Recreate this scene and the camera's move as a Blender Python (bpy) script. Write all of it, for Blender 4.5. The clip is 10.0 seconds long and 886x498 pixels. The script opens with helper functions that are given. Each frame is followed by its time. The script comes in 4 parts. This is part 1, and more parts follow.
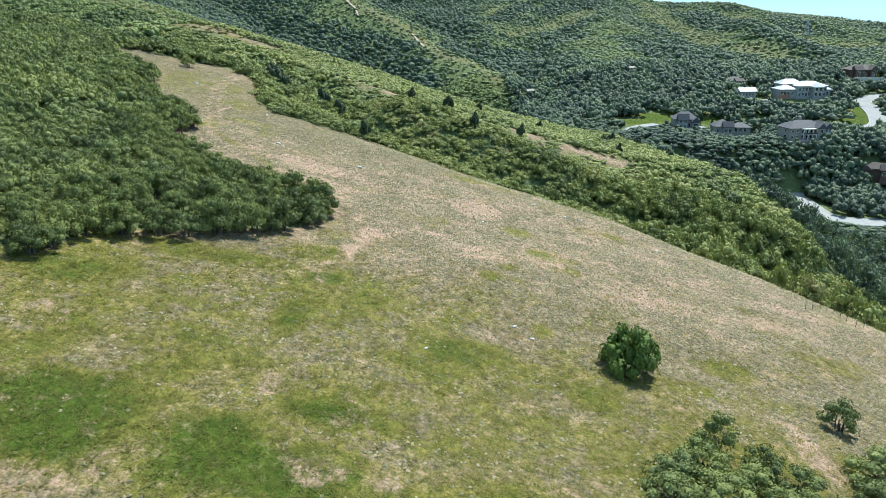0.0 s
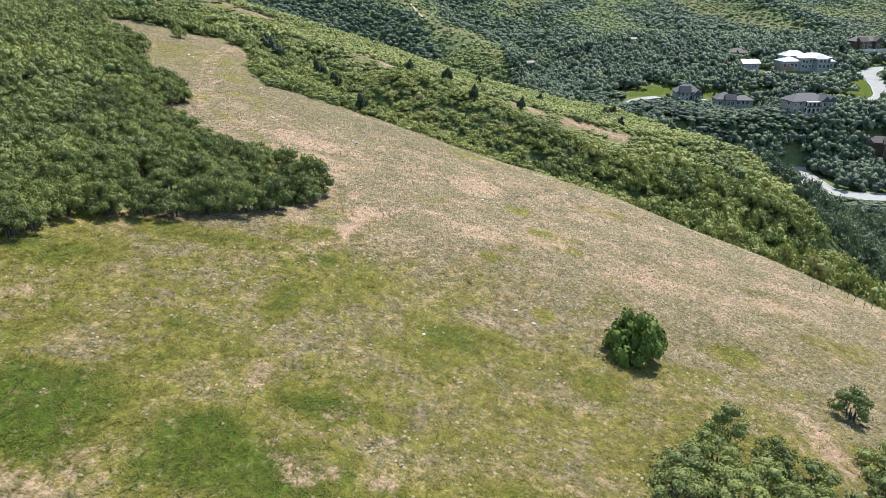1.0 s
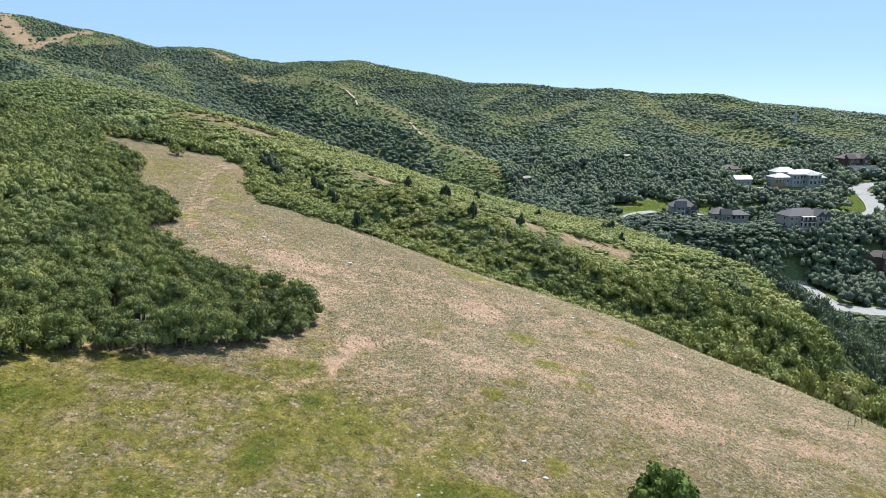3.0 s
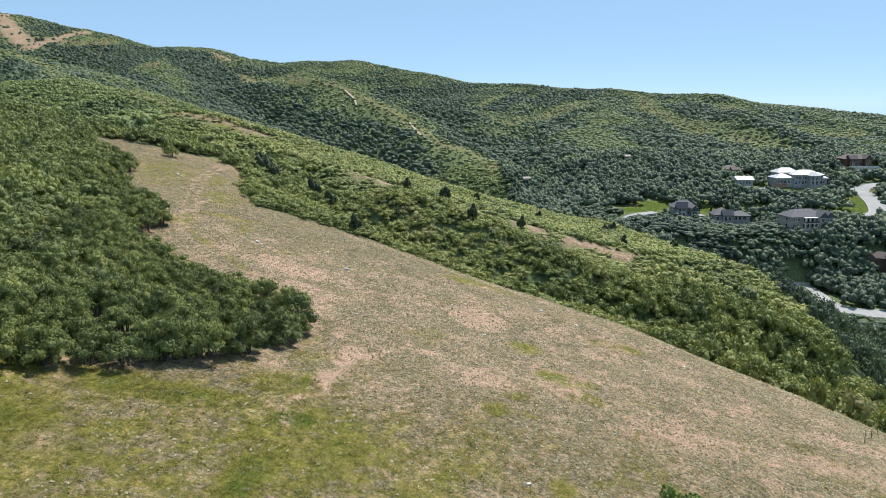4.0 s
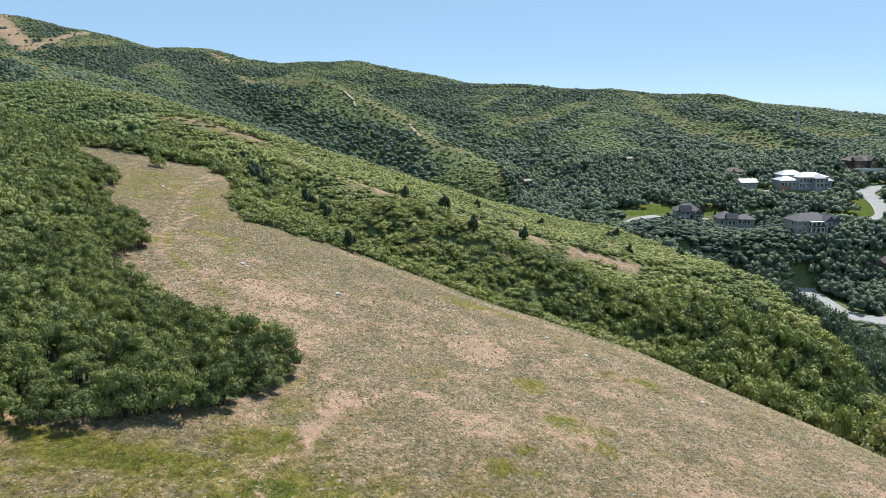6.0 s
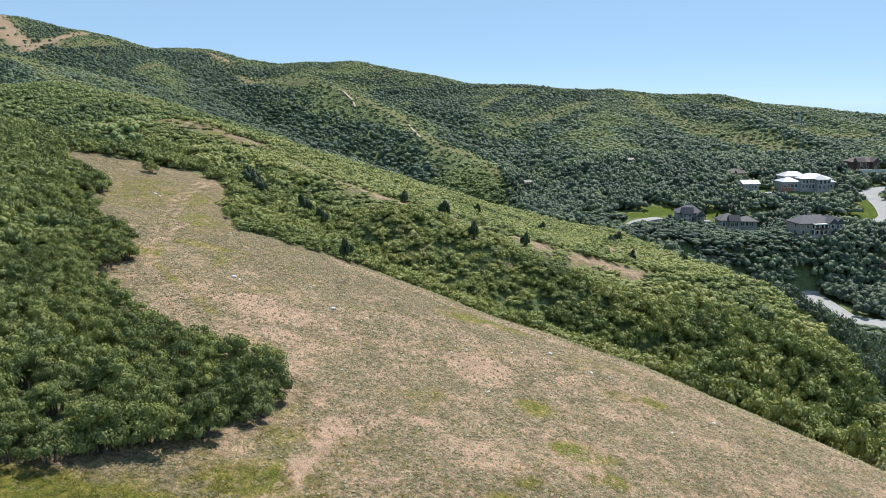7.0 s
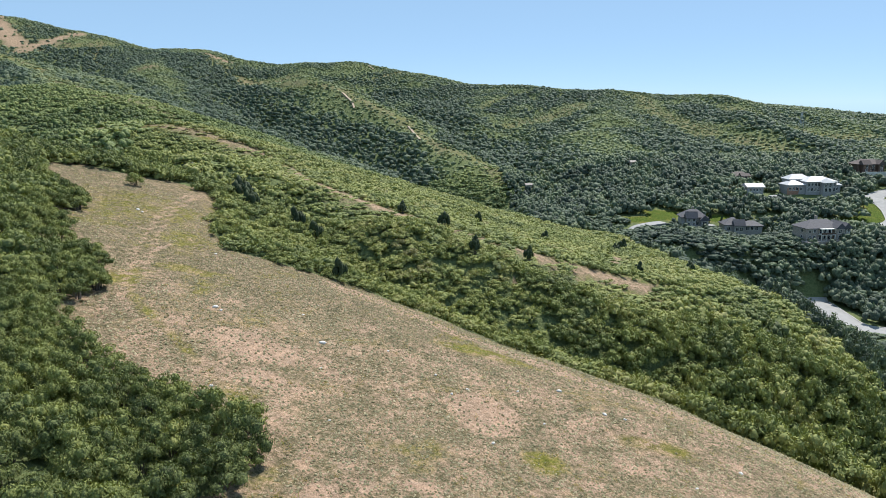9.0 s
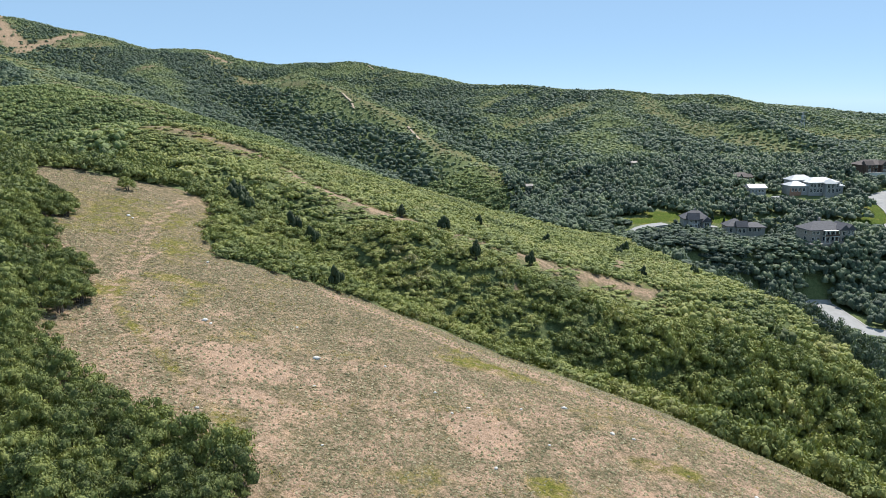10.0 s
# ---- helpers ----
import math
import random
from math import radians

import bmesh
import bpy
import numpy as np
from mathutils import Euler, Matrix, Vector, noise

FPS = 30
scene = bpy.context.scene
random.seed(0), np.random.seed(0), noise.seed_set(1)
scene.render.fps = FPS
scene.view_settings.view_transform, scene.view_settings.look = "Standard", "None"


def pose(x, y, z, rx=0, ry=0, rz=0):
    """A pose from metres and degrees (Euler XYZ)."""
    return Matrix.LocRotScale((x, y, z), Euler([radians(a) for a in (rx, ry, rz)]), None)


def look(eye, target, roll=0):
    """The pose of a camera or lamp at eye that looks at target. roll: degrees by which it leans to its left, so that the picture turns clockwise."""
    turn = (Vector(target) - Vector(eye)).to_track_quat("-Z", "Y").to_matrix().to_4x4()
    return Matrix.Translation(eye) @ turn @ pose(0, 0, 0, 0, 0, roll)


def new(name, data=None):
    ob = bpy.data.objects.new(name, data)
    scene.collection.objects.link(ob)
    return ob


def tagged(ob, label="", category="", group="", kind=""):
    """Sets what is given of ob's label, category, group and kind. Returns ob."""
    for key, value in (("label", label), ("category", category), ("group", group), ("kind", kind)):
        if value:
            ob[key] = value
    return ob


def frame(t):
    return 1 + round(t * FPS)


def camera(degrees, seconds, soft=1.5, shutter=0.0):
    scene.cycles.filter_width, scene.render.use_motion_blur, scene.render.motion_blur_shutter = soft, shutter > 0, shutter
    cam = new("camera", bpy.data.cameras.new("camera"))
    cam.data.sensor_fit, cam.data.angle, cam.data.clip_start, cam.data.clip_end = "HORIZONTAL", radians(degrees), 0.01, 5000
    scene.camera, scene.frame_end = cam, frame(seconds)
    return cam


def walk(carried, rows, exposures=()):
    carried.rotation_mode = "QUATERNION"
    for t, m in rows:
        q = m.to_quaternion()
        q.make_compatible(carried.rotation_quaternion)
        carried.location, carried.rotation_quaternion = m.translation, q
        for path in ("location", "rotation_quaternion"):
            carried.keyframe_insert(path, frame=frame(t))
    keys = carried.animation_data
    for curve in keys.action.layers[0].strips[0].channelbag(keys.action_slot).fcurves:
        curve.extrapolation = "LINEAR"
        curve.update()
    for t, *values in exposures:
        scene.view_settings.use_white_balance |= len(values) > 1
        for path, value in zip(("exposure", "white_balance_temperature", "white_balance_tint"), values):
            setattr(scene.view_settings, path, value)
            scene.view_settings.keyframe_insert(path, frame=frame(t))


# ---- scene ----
# ---- camera ----
cam = camera(66.0, 10.0, soft=0.6)
PATH = [
    (0.0, pose(0.000, 0.000, 20.000, 70.920, 0.140, 0.270)),
    (0.5, pose(-0.004, 0.820, 19.950, 69.520, 0.100, 0.230)),
    (1.0, pose(-0.007, 1.800, 19.920, 68.660, 0.060, 0.170)),
    (1.2, pose(-0.009, 2.220, 19.932, 68.700, 0.016, 0.154)),
    (1.5, pose(-0.011, 2.850, 19.950, 70.220, -0.050, 0.130)),
    (1.7, pose(-0.013, 3.278, 19.962, 72.100, -0.050, 0.110)),
    (2.0, pose(-0.015, 3.920, 19.980, 74.320, -0.050, 0.080)),
    (2.2, pose(-0.017, 4.340, 19.976, 76.200, -0.050, 0.076)),
    (2.5, pose(-0.019, 4.970, 19.970, 77.470, -0.050, 0.070)),
    (2.7, pose(-0.020, 5.422, 19.967, 77.900, -0.050, 0.061)),
    (4.0, pose(-0.030, 8.360, 19.950, 77.930, -0.050, 0.000)),
    (4.5, pose(0.005, 9.570, 20.110, 77.925, -0.025, -0.003)),
    (5.0, pose(0.040, 10.810, 20.430, 77.920, 0.000, -0.005)),
    (5.5, pose(0.068, 12.070, 20.750, 77.915, 0.020, -0.007)),
    (7.0, pose(0.150, 15.880, 21.650, 77.900, 0.080, -0.015)),
    (7.5, pose(0.163, 17.200, 21.960, 77.895, 0.098, -0.018)),
    (8.0, pose(0.177, 18.460, 22.280, 77.890, 0.117, -0.020)),
    (8.5, pose(0.190, 19.800, 22.580, 77.885, 0.135, -0.022)),
    (9.0, pose(0.203, 21.150, 22.870, 77.880, 0.153, -0.025)),
    (9.5, pose(0.217, 22.450, 23.060, 77.875, 0.172, -0.028)),
    (10.0, pose(0.230, 23.730, 23.170, 77.870, 0.190, -0.030)),
]
walk(cam, PATH, exposures=[(0.0, 0.50, 6050, 0), (0.2, 0.51, 6250, 5), (0.45, 0.54, 6500, 10), (1.2, 0.54, 6500, 10), (2.5, 0.49, 6500, 10), (4.0, 0.28, 6500, 10), (10.0, 0.26, 6500, 10)])

# ---- light ----
SUN_TURN, SUN_HEIGHT = 32.0, 58.0      # degrees to the right of +y, above the horizon
sky_world = bpy.data.worlds.new("sky")
scene.world = sky_world
sky_world.use_nodes = True
_wn = sky_world.node_tree
_sky = _wn.nodes.new("ShaderNodeTexSky")
_sky.sky_type, _sky.sun_disc = 'NISHITA', False
_sky.sun_elevation, _sky.sun_rotation = radians(SUN_HEIGHT), radians(SUN_TURN)
_sky.altitude, _sky.air_density, _sky.dust_density, _sky.ozone_density = 4000, 0.75, 0.0, 3.0
_clear = _wn.nodes.new("ShaderNodeMix")        # evens the sky out to a clear high-summer blue
_clear.data_type, _clear.inputs[0].default_value = 'RGBA', 0.58
_clear.inputs[7].default_value = (4.5, 7.2, 10.0, 1)
_wn.links.new(_sky.outputs[0], _clear.inputs[6])
_wn.links.new(_clear.outputs[2], _wn.nodes["Background"].inputs[0])
_wn.nodes["Background"].inputs[1].default_value = 0.092
sun_data = bpy.data.lights.new("sun", 'SUN')
sun_data.energy, sun_data.angle, sun_data.color = 5.3, radians(0.53), (1.0, 0.96, 0.9)
sun = new("sun", sun_data)
_a, _e = radians(SUN_TURN), radians(SUN_HEIGHT)
sun.matrix_world = look((400 * math.sin(_a) * math.cos(_e), 400 * math.cos(_a) * math.cos(_e), 400 * math.sin(_e)), (0, 0, 0))

# ---- the lie of the land ----
# Crests of the hills as polylines (x, y, z), with the fall of their flanks and the roundness of their tops.
KNOBS = [
    ([(-150, 216, -2), (-115, 213, 7.5), (-96, 213, 14.5), (-88, 213, 16.6), (-76, 211, 17.0), (-64, 208, 14), (-50, 203, 9.5), (-25, 198, 1)], 0.40, 14),
    ([(-215, 803, 42), (-161, 785, 51), (-132, 762, 47), (-104, 732, 40), (-41, 635, 12), (-10, 570, -5.5), (22, 496, -17), (49, 423, -27)], 0.62, 16),
    ([(-376, 457, 36), (-272, 456, 32), (-246, 467, 34), (-209, 455, 28), (-160, 431, 13), (-123, 399, 4)], 0.36, 20),
]
SKYLINE = [
    ([(-1061, 1086, 203), (-647, 1074, 147), (-548, 1070, 127), (-449, 1064, 99), (-366, 1064, 99), (-250, 1059, 76), (-142, 1060, 81), (-49, 1015, 64), (14, 981, 47), (103, 949, 41)], 0.36, 40),
    ([(103, 949, 43), (195, 927, 36), (291, 895, 30), (401, 944, 20), (502, 994, 13), (651, 1042, -3), (1174, 1033, -42)], 0.2, 50),
]
SPURS = [
    ([(195, 905, 26), (172, 770, 19), (142, 610, 3), (112, 490, -11)], 0.36, 12),
    ([(420, 925, 9), (400, 760, 1), (380, 600, -14)], 0.32, 12),
    ([(127, 907, 38), (73, 790, 20), (31, 674, -4)], 0.48, 12),
    ([(-379, 1011, 90), (-339, 850, 60), (-232, 658, 19)], 0.38, 18),
    ([(-610, 806, 90), (-453, 751, 71), (-389, 697, 56), (-318, 622, 41)], 0.34, 24),
    ([(294, 873, 22), (295, 683, 5), (290, 588, -7)], 0.34, 12),
]
RIDGES = KNOBS + SKYLINE + SPURS
WOOD_STEP = [(60, 434), (76, 420), (91, 413), (106, 409), (118, 402)]      # the wooded step over the houses, with a hollow behind


def ridge(X, Y, line, fall, round_top):
    best = np.full(X.shape, -1e9)
    for (ax, ay, az), (bx, by, bz) in zip(line, line[1:]):
        ux, uy = bx - ax, by - ay
        t = np.clip(((X - ax) * ux + (Y - ay) * uy) / (ux * ux + uy * uy), 0, 1)
        d = np.hypot(X - ax - t * ux, Y - ay - t * uy)
        best = np.maximum(best, az + t * (bz - az) - fall * (np.sqrt(d * d + round_top ** 2) - round_top))
    return best


def near_line(X, Y, line):
    d = np.full(X.shape, 1e9)
    for (ax, ay), (bx, by) in zip(line, line[1:]):
        ux, uy = bx - ax, by - ay
        t = np.clip(((X - ax) * ux + (Y - ay) * uy) / (ux * ux + uy * uy), 0, 1)
        d = np.minimum(d, np.hypot(X - ax - t * ux, Y - ay - t * uy))
    return d


def step01(v, a, b):
    t = np.clip((v - a) / (b - a), 0, 1)
    return t * t * (3 - 2 * t)


def rolling(X, Y, size, seed):
    """Soft random relief between -1 and 1, from a few crossing waves."""
    rng = np.random.RandomState(seed)
    out = np.zeros(np.shape(X))
    for k in range(9):
        a, f, p = rng.uniform(0, 6.28), rng.uniform(0.6, 1.7) * 6.28 / size, rng.uniform(0, 6.28)
        b, g, q = rng.uniform(0, 6.28), rng.uniform(0.6, 1.7) * 6.28 / size, rng.uniform(0, 6.28)
        out = out + np.sin((X * math.cos(a) + Y * math.sin(a)) * f + p + 1.2 * np.sin((X * math.cos(b) + Y * math.sin(b)) * g + q))
    return out / 4.5


def knoll(X, Y):
    """The open knoll: a tilted meadow that rolls over a rim into the gully behind it."""
    z = 2.3 - 0.195 * X + 0.03 * (Y - 45)
    past = 0.48 * X + 0.877 * (Y - 86.8)
    bend = 0.85 * (X + 26) + 0.15 * (Y - 95)
    past = -0.5 * ((-past - bend) + np.sqrt((past - bend) ** 2 + 60))
    w = 10.0
    z = z - 0.55 * (np.sqrt(past * past + w * w) + past) / 2
    far_side = np.maximum(Y - 126, 0)
    z = z - 0.32 * far_side - 0.002 * np.maximum(-X - 75, 0) ** 2 * 0.3
    z = z - 0.0021 * np.maximum(X - 12, 0) ** 2 * step01(Y, 20, 44) * (1 - step01(X, 60, 90)) - 10.0 * step01(X, 60, 90)
    return z + 0.25 * rolling(X, Y, 26, 3)


def bench(X, Y):
    """The scrubby bench behind the gully, which falls away to the houses' valley."""
    z = 1.4 - 0.285 * np.minimum(X, 30) - 0.2 * np.maximum(X - 30, 0) - 0.10 * (Y - 142) - 0.22 * np.maximum(Y - 292, 0)
    z = z - 0.5 * np.maximum(139 - Y, 0) * step01(-X, 4, 22)
    z = z - 0.35 * np.maximum(130 + 0.25 * X - Y, 0) * step01(X, -18, 42) - 0.36 * np.maximum(X - 64, 0) - 0.005 * np.maximum(X - 70, 0) ** 2
    z = z - 0.6 * np.maximum(120 - Y, 0)
    return z - 0.3 * np.maximum(-X - 40, 0)


def height(X, Y):
    X, Y = np.asarray(X, float), np.asarray(Y, float)
    up = np.maximum(Y - 305, 0)
    shelf = -30 + 0.18 * np.minimum(up, 85) + 0.06 * np.clip(up - 85, 0, 210) + 0.075 * np.clip(up - 295, 0, 300)
    shelf = shelf - 34 * (1 - step01(X, 0, 120)) * step01(Y, 300, 420) - 0.03 * np.maximum(X - 330, 0) - 12 * step01(Y, 420, 520)
    floor = -48 + 1.15 * np.maximum(Y - 258 + 0.06 * np.maximum(X - 134, 0), 0)
    low = -2.0 * np.log(np.exp(-np.clip(shelf, -200, 300) / 2.0) + np.exp(-np.clip(floor, -200, 300) / 2.0))
    parts = [knoll(X, Y), bench(X, Y), low] + [ridge(X, Y, *r) for r in RIDGES]
    top = np.max(parts, axis=0)
    k = 1.5 + 1.5 * step01(Y, 250, 600)
    z = top + k * np.log(sum(np.exp(np.maximum((p - top) / k, -40)) for p in parts))
    wild = step01(Y, 140, 320)
    z = z - 3.6 * np.exp(-((X - 127) / 15) ** 2 - ((Y - 302) / 15) ** 2)              # the hollow of the low house
    z = z + 2.5 * np.exp(-(near_line(X, Y, WOOD_STEP) / 8) ** 2) - 6.0 * np.exp(-(near_line(X, Y - 17, WOOD_STEP) / 9) ** 2)
    gully = np.abs(rolling(X + 0.35 * Y, 0.6 * Y, 190, 11)) - 0.45
    z = z + wild * (1.2 * rolling(X, Y, 60, 5) + 9.0 * step01(Y, 380, 700) * (1 - 0.7 * step01(Y, 850, 900)) * gully)
    return z


def crest_of(X, Y, reach=45.0):
    """How far a place stands out above the land round it."""
    h = height(X, Y)
    return h - (height(X + reach, Y) + height(X - reach, Y) + height(X, Y + reach) + height(X, Y - reach)) / 4

# ---- materials ----
def material(name):
    m = bpy.data.materials.new(name)
    m.use_nodes = True
    return m, m.node_tree, m.node_tree.nodes["Principled BSDF"]


def node(tree, kind, **values):
    n = tree.nodes.new(kind)
    for key, value in values.items():
        n.inputs[key].default_value = value
    return n


def ramp(tree, source, stops):
    r = tree.nodes.new("ShaderNodeValToRGB")
    while len(r.color_ramp.elements) < len(stops):
        r.color_ramp.elements.new(0.5)
    for e, (at, colour) in zip(r.color_ramp.elements, stops):
        e.position, e.color = at, (*colour, 1)
    tree.links.new(source, r.inputs[0])
    return r.outputs[0]


def noise_of(tree, scale, detail=4.0, rough=0.55, vector=None):
    n = node(tree, "ShaderNodeTexNoise", Scale=scale, Detail=detail, Roughness=rough)
    if vector is None:
        vector = tree.nodes.new("ShaderNodeNewGeometry").outputs["Position"]
    tree.links.new(vector, n.inputs["Vector"])
    return n.outputs["Fac"]


def mixed(tree, factor, a, b, blend="MIX"):
    n = tree.nodes.new("ShaderNodeMix")
    n.data_type, n.blend_type = 'RGBA', blend
    for socket, value in ((n.inputs[0], factor), (n.inputs[6], a), (n.inputs[7], b)):
        if isinstance(value, (int, float)):
            socket.default_value = value
        elif isinstance(value, tuple):
            socket.default_value = (*value, 1)
        else:
            tree.links.new(value, socket)
    return n.outputs[2]


def sums(tree, op, a, b):
    n = tree.nodes.new("ShaderNodeMath")
    n.operation = op
    for socket, value in zip(n.inputs, (a, b)):
        if isinstance(value, (int, float)):
            socket.default_value = value
        else:
            tree.links.new(value, socket)
    return n.outputs[0]


def bump(tree, bsdf, source, strength, distance):
    b = node(tree, "ShaderNodeBump", Strength=strength, Distance=distance)
    tree.links.new(source, b.inputs["Height"])
    tree.links.new(b.outputs[0], bsdf.inputs["Normal"])


def plain(name, colour, rough=0.7, metal=0.0, spread=0.18, scale=3.0, relief=0.0):
    m, t, b = material(name)
    dark, light = tuple(c * (1 - spread) for c in colour), tuple(min(1, c * (1 + spread)) for c in colour)
    n = noise_of(t, scale)
    t.links.new(ramp(t, n, [(0.3, dark), (0.7, light)]), b.inputs["Base Color"])
    b.inputs["Roughness"].default_value, b.inputs["Metallic"].default_value = rough, metal
    if relief:
        bump(t, b, noise_of(t, scale * 6), 0.4, relief)
    return m


def leaf_material(name, source, stops, through_light=0.17, grain=11.0, strong=1.0):
    """Foliage: colour by each crown's own tone, with leaf-scale variation, and some light coming through."""
    m, t, b = material(name)
    if source == "tone":
        a = t.nodes.new("ShaderNodeAttribute")
        a.attribute_name = "tone"
        tone = a.outputs["Fac"]
    else:
        tone = sums(t, 'MULTIPLY', t.nodes.new("ShaderNodeObjectInfo").outputs["Random"], 0.45)
        tone = sums(t, 'ADD', tone, 0.22)
    fine = sums(t, 'MULTIPLY', sums(t, 'SUBTRACT', noise_of(t, 1.7, 2.0), 0.5), 0.7)
    leafy = noise_of(t, grain, 3.0, 0.7)
    fine = sums(t, 'ADD', fine, sums(t, 'MULTIPLY', sums(t, 'SUBTRACT', leafy, 0.5), 1.5 * strong))
    colour = ramp(t, sums(t, 'ADD', tone, fine), stops)
    bump(t, b, leafy, 0.8, 0.9 / grain)
    t.links.new(colour, b.inputs["Base Color"])
    b.inputs["Roughness"].default_value = 0.62
    b.inputs["Specular IOR Level"].default_value = 0.25
    tr = t.nodes.new("ShaderNodeBsdfTranslucent")
    t.links.new(mixed(t, 1.0, colour, (1.0, 1.05, 0.55), "MULTIPLY"), tr.inputs["Color"])
    mix = t.nodes.new("ShaderNodeMixShader")
    mix.inputs[0].default_value = through_light
    t.links.new(b.outputs[0], mix.inputs[1])
    t.links.new(tr.outputs[0], mix.inputs[2])
    t.links.new(mix.outputs[0], t.nodes["Material Output"].inputs["Surface"])
    return m


OAK = [(0.0, (0.052, 0.068, 0.029)), (0.35, (0.146, 0.176, 0.058)), (0.65, (0.243, 0.269, 0.082)), (0.9, (0.329, 0.329, 0.102)), (1.0, (0.278, 0.251, 0.127))]
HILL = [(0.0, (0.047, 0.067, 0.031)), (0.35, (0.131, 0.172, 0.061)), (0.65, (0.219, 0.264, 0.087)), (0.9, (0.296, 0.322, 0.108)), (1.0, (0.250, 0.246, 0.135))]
# far woods: distance haze is put into the leaf colour as a blue-grey shift
HAZY_WOODS = [(0.0, (0.055, 0.083, 0.061)), (0.35, (0.118, 0.158, 0.098)), (0.7, (0.207, 0.248, 0.127)), (1.0, (0.288, 0.314, 0.146))]
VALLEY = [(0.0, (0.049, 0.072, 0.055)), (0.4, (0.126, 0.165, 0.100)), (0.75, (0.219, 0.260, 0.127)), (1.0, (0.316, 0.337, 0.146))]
mat_oak_one = leaf_material("oak_leaves", "object", OAK)
mat_oak = leaf_material("oak_scrub_leaves", "tone", OAK)
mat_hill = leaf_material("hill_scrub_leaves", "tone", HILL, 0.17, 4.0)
mat_hazy_woods = leaf_material("hazy_woods_leaves", "tone", HAZY_WOODS, 0.24, 2.2, 0.55)
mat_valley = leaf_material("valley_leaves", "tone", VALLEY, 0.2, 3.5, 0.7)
mat_lone = leaf_material("dense_leaves", "object", [(0.0, (0.072, 0.115, 0.025)), (0.6, (0.111, 0.162, 0.032)), (1.0, (0.153, 0.200, 0.041))])
mat_juniper = leaf_material("juniper_needles", "object", [(0.0, (0.031, 0.049, 0.025)), (1.0, (0.060, 0.085, 0.036))], 0.2)
mat_forb = leaf_material("forb_leaves", "tone", [(0.0, (0.162, 0.150, 0.080)), (0.45, (0.269, 0.247, 0.142)), (0.75, (0.367, 0.326, 0.199)), (1.0, (0.488, 0.405, 0.267))], 0.3)
mat_grass = leaf_material("grass_blades", "tone", [(0.0, (0.138, 0.156, 0.031)), (0.35, (0.216, 0.213, 0.048)), (0.65, (0.331, 0.275, 0.090)), (1.0, (0.478, 0.382, 0.208))], 0.5)
mat_bark = plain("bark", (0.085, 0.07, 0.058), 0.9, spread=0.35, scale=9, relief=0.02)
mat_rock = plain("pale_rock", (0.546, 0.528, 0.493), 0.85, spread=0.2, scale=5, relief=0.03)

# the ground: straw, grass and soil by the "cover" colours, broken up at several sizes
mat_ground, _t, _b = material("meadow_ground")
_cover = _t.nodes.new("ShaderNodeAttribute")
_cover.attribute_name = "cover"
_sep = _t.nodes.new("ShaderNodeSeparateColor")
_t.links.new(_cover.outputs["Color"], _sep.inputs[0])
_n1, _n2, _n3, _n4 = noise_of(_t, 0.3, 4.0), noise_of(_t, 1.3, 6.0, 0.65), noise_of(_t, 7.0, 5.0, 0.7), noise_of(_t, 3.1, 6.0, 0.7)
_dry = ramp(_t, _n4, [(0.28, (0.052, 0.047, 0.028)), (0.42, (0.122, 0.107, 0.060)), (0.5, (0.189, 0.152, 0.093)), (0.58, (0.278, 0.209, 0.142)), (0.75, (0.379, 0.282, 0.207))])
_green = ramp(_t, _n4, [(0.25, (0.077, 0.091, 0.017)), (0.45, (0.141, 0.139, 0.028)), (0.6, (0.219, 0.187, 0.049)), (0.78, (0.301, 0.241, 0.093))])
_lush = ramp(_t, _n4, [(0.25, (0.040, 0.068, 0.009)), (0.5, (0.068, 0.103, 0.014)), (0.75, (0.112, 0.144, 0.025))])
_soil = ramp(_t, _n4, [(0.25, (0.244, 0.172, 0.113)), (0.5, (0.378, 0.258, 0.185)), (0.8, (0.469, 0.354, 0.272))])
_brush = ramp(_t, _n4, [(0.3, (0.067, 0.089, 0.040)), (0.5, (0.117, 0.147, 0.063)), (0.7, (0.179, 0.197, 0.091))])


def _sharp(channel, noise_a, noise_b, width):
    v = sums(_t, 'ADD', sums(_t, 'ADD', channel, sums(_t, 'MULTIPLY', sums(_t, 'SUBTRACT', noise_a, 0.5), 1.5)), sums(_t, 'MULTIPLY', sums(_t, 'SUBTRACT', noise_b, 0.5), 0.9))
    n = _t.nodes.new("ShaderNodeMapRange")
    n.interpolation_type = 'SMOOTHSTEP'
    n.inputs[1].default_value, n.inputs[2].default_value = 0.5 - width, 0.5 + width
    _t.links.new(v, n.inputs[0])
    return n.outputs[0]


_c = mixed(_t, _sharp(_sep.outputs[0], _n2, _n1, 0.22), _dry, _green)
_c = mixed(_t, _sharp(sums(_t, 'SUBTRACT', _sep.outputs[0], 0.45), _n1, _n2, 0.3), _c, _lush)
_c = mixed(_t, _sharp(_sep.outputs[1], _n2, _n3, 0.25), _c, _soil)
_c = mixed(_t, _sharp(_sep.outputs[2], _n2, _n3, 0.3), _c, _brush)
_c = mixed(_t, 0.55, _c, mixed(_t, 1.0, _c, ramp(_t, _n3, [(0.3, (0.42, 0.44, 0.40)), (0.7, (1.35, 1.3, 1.25))]), "MULTIPLY"))
_c = mixed(_t, 0.6, _c, mixed(_t, 1.0, _c, ramp(_t, noise_of(_t, 0.9, 5.0, 0.7), [(0.36, (0.62, 0.66, 0.62)), (0.5, (1.0, 1.0, 1.0)), (0.64, (1.34, 1.28, 1.24))]), "MULTIPLY"))
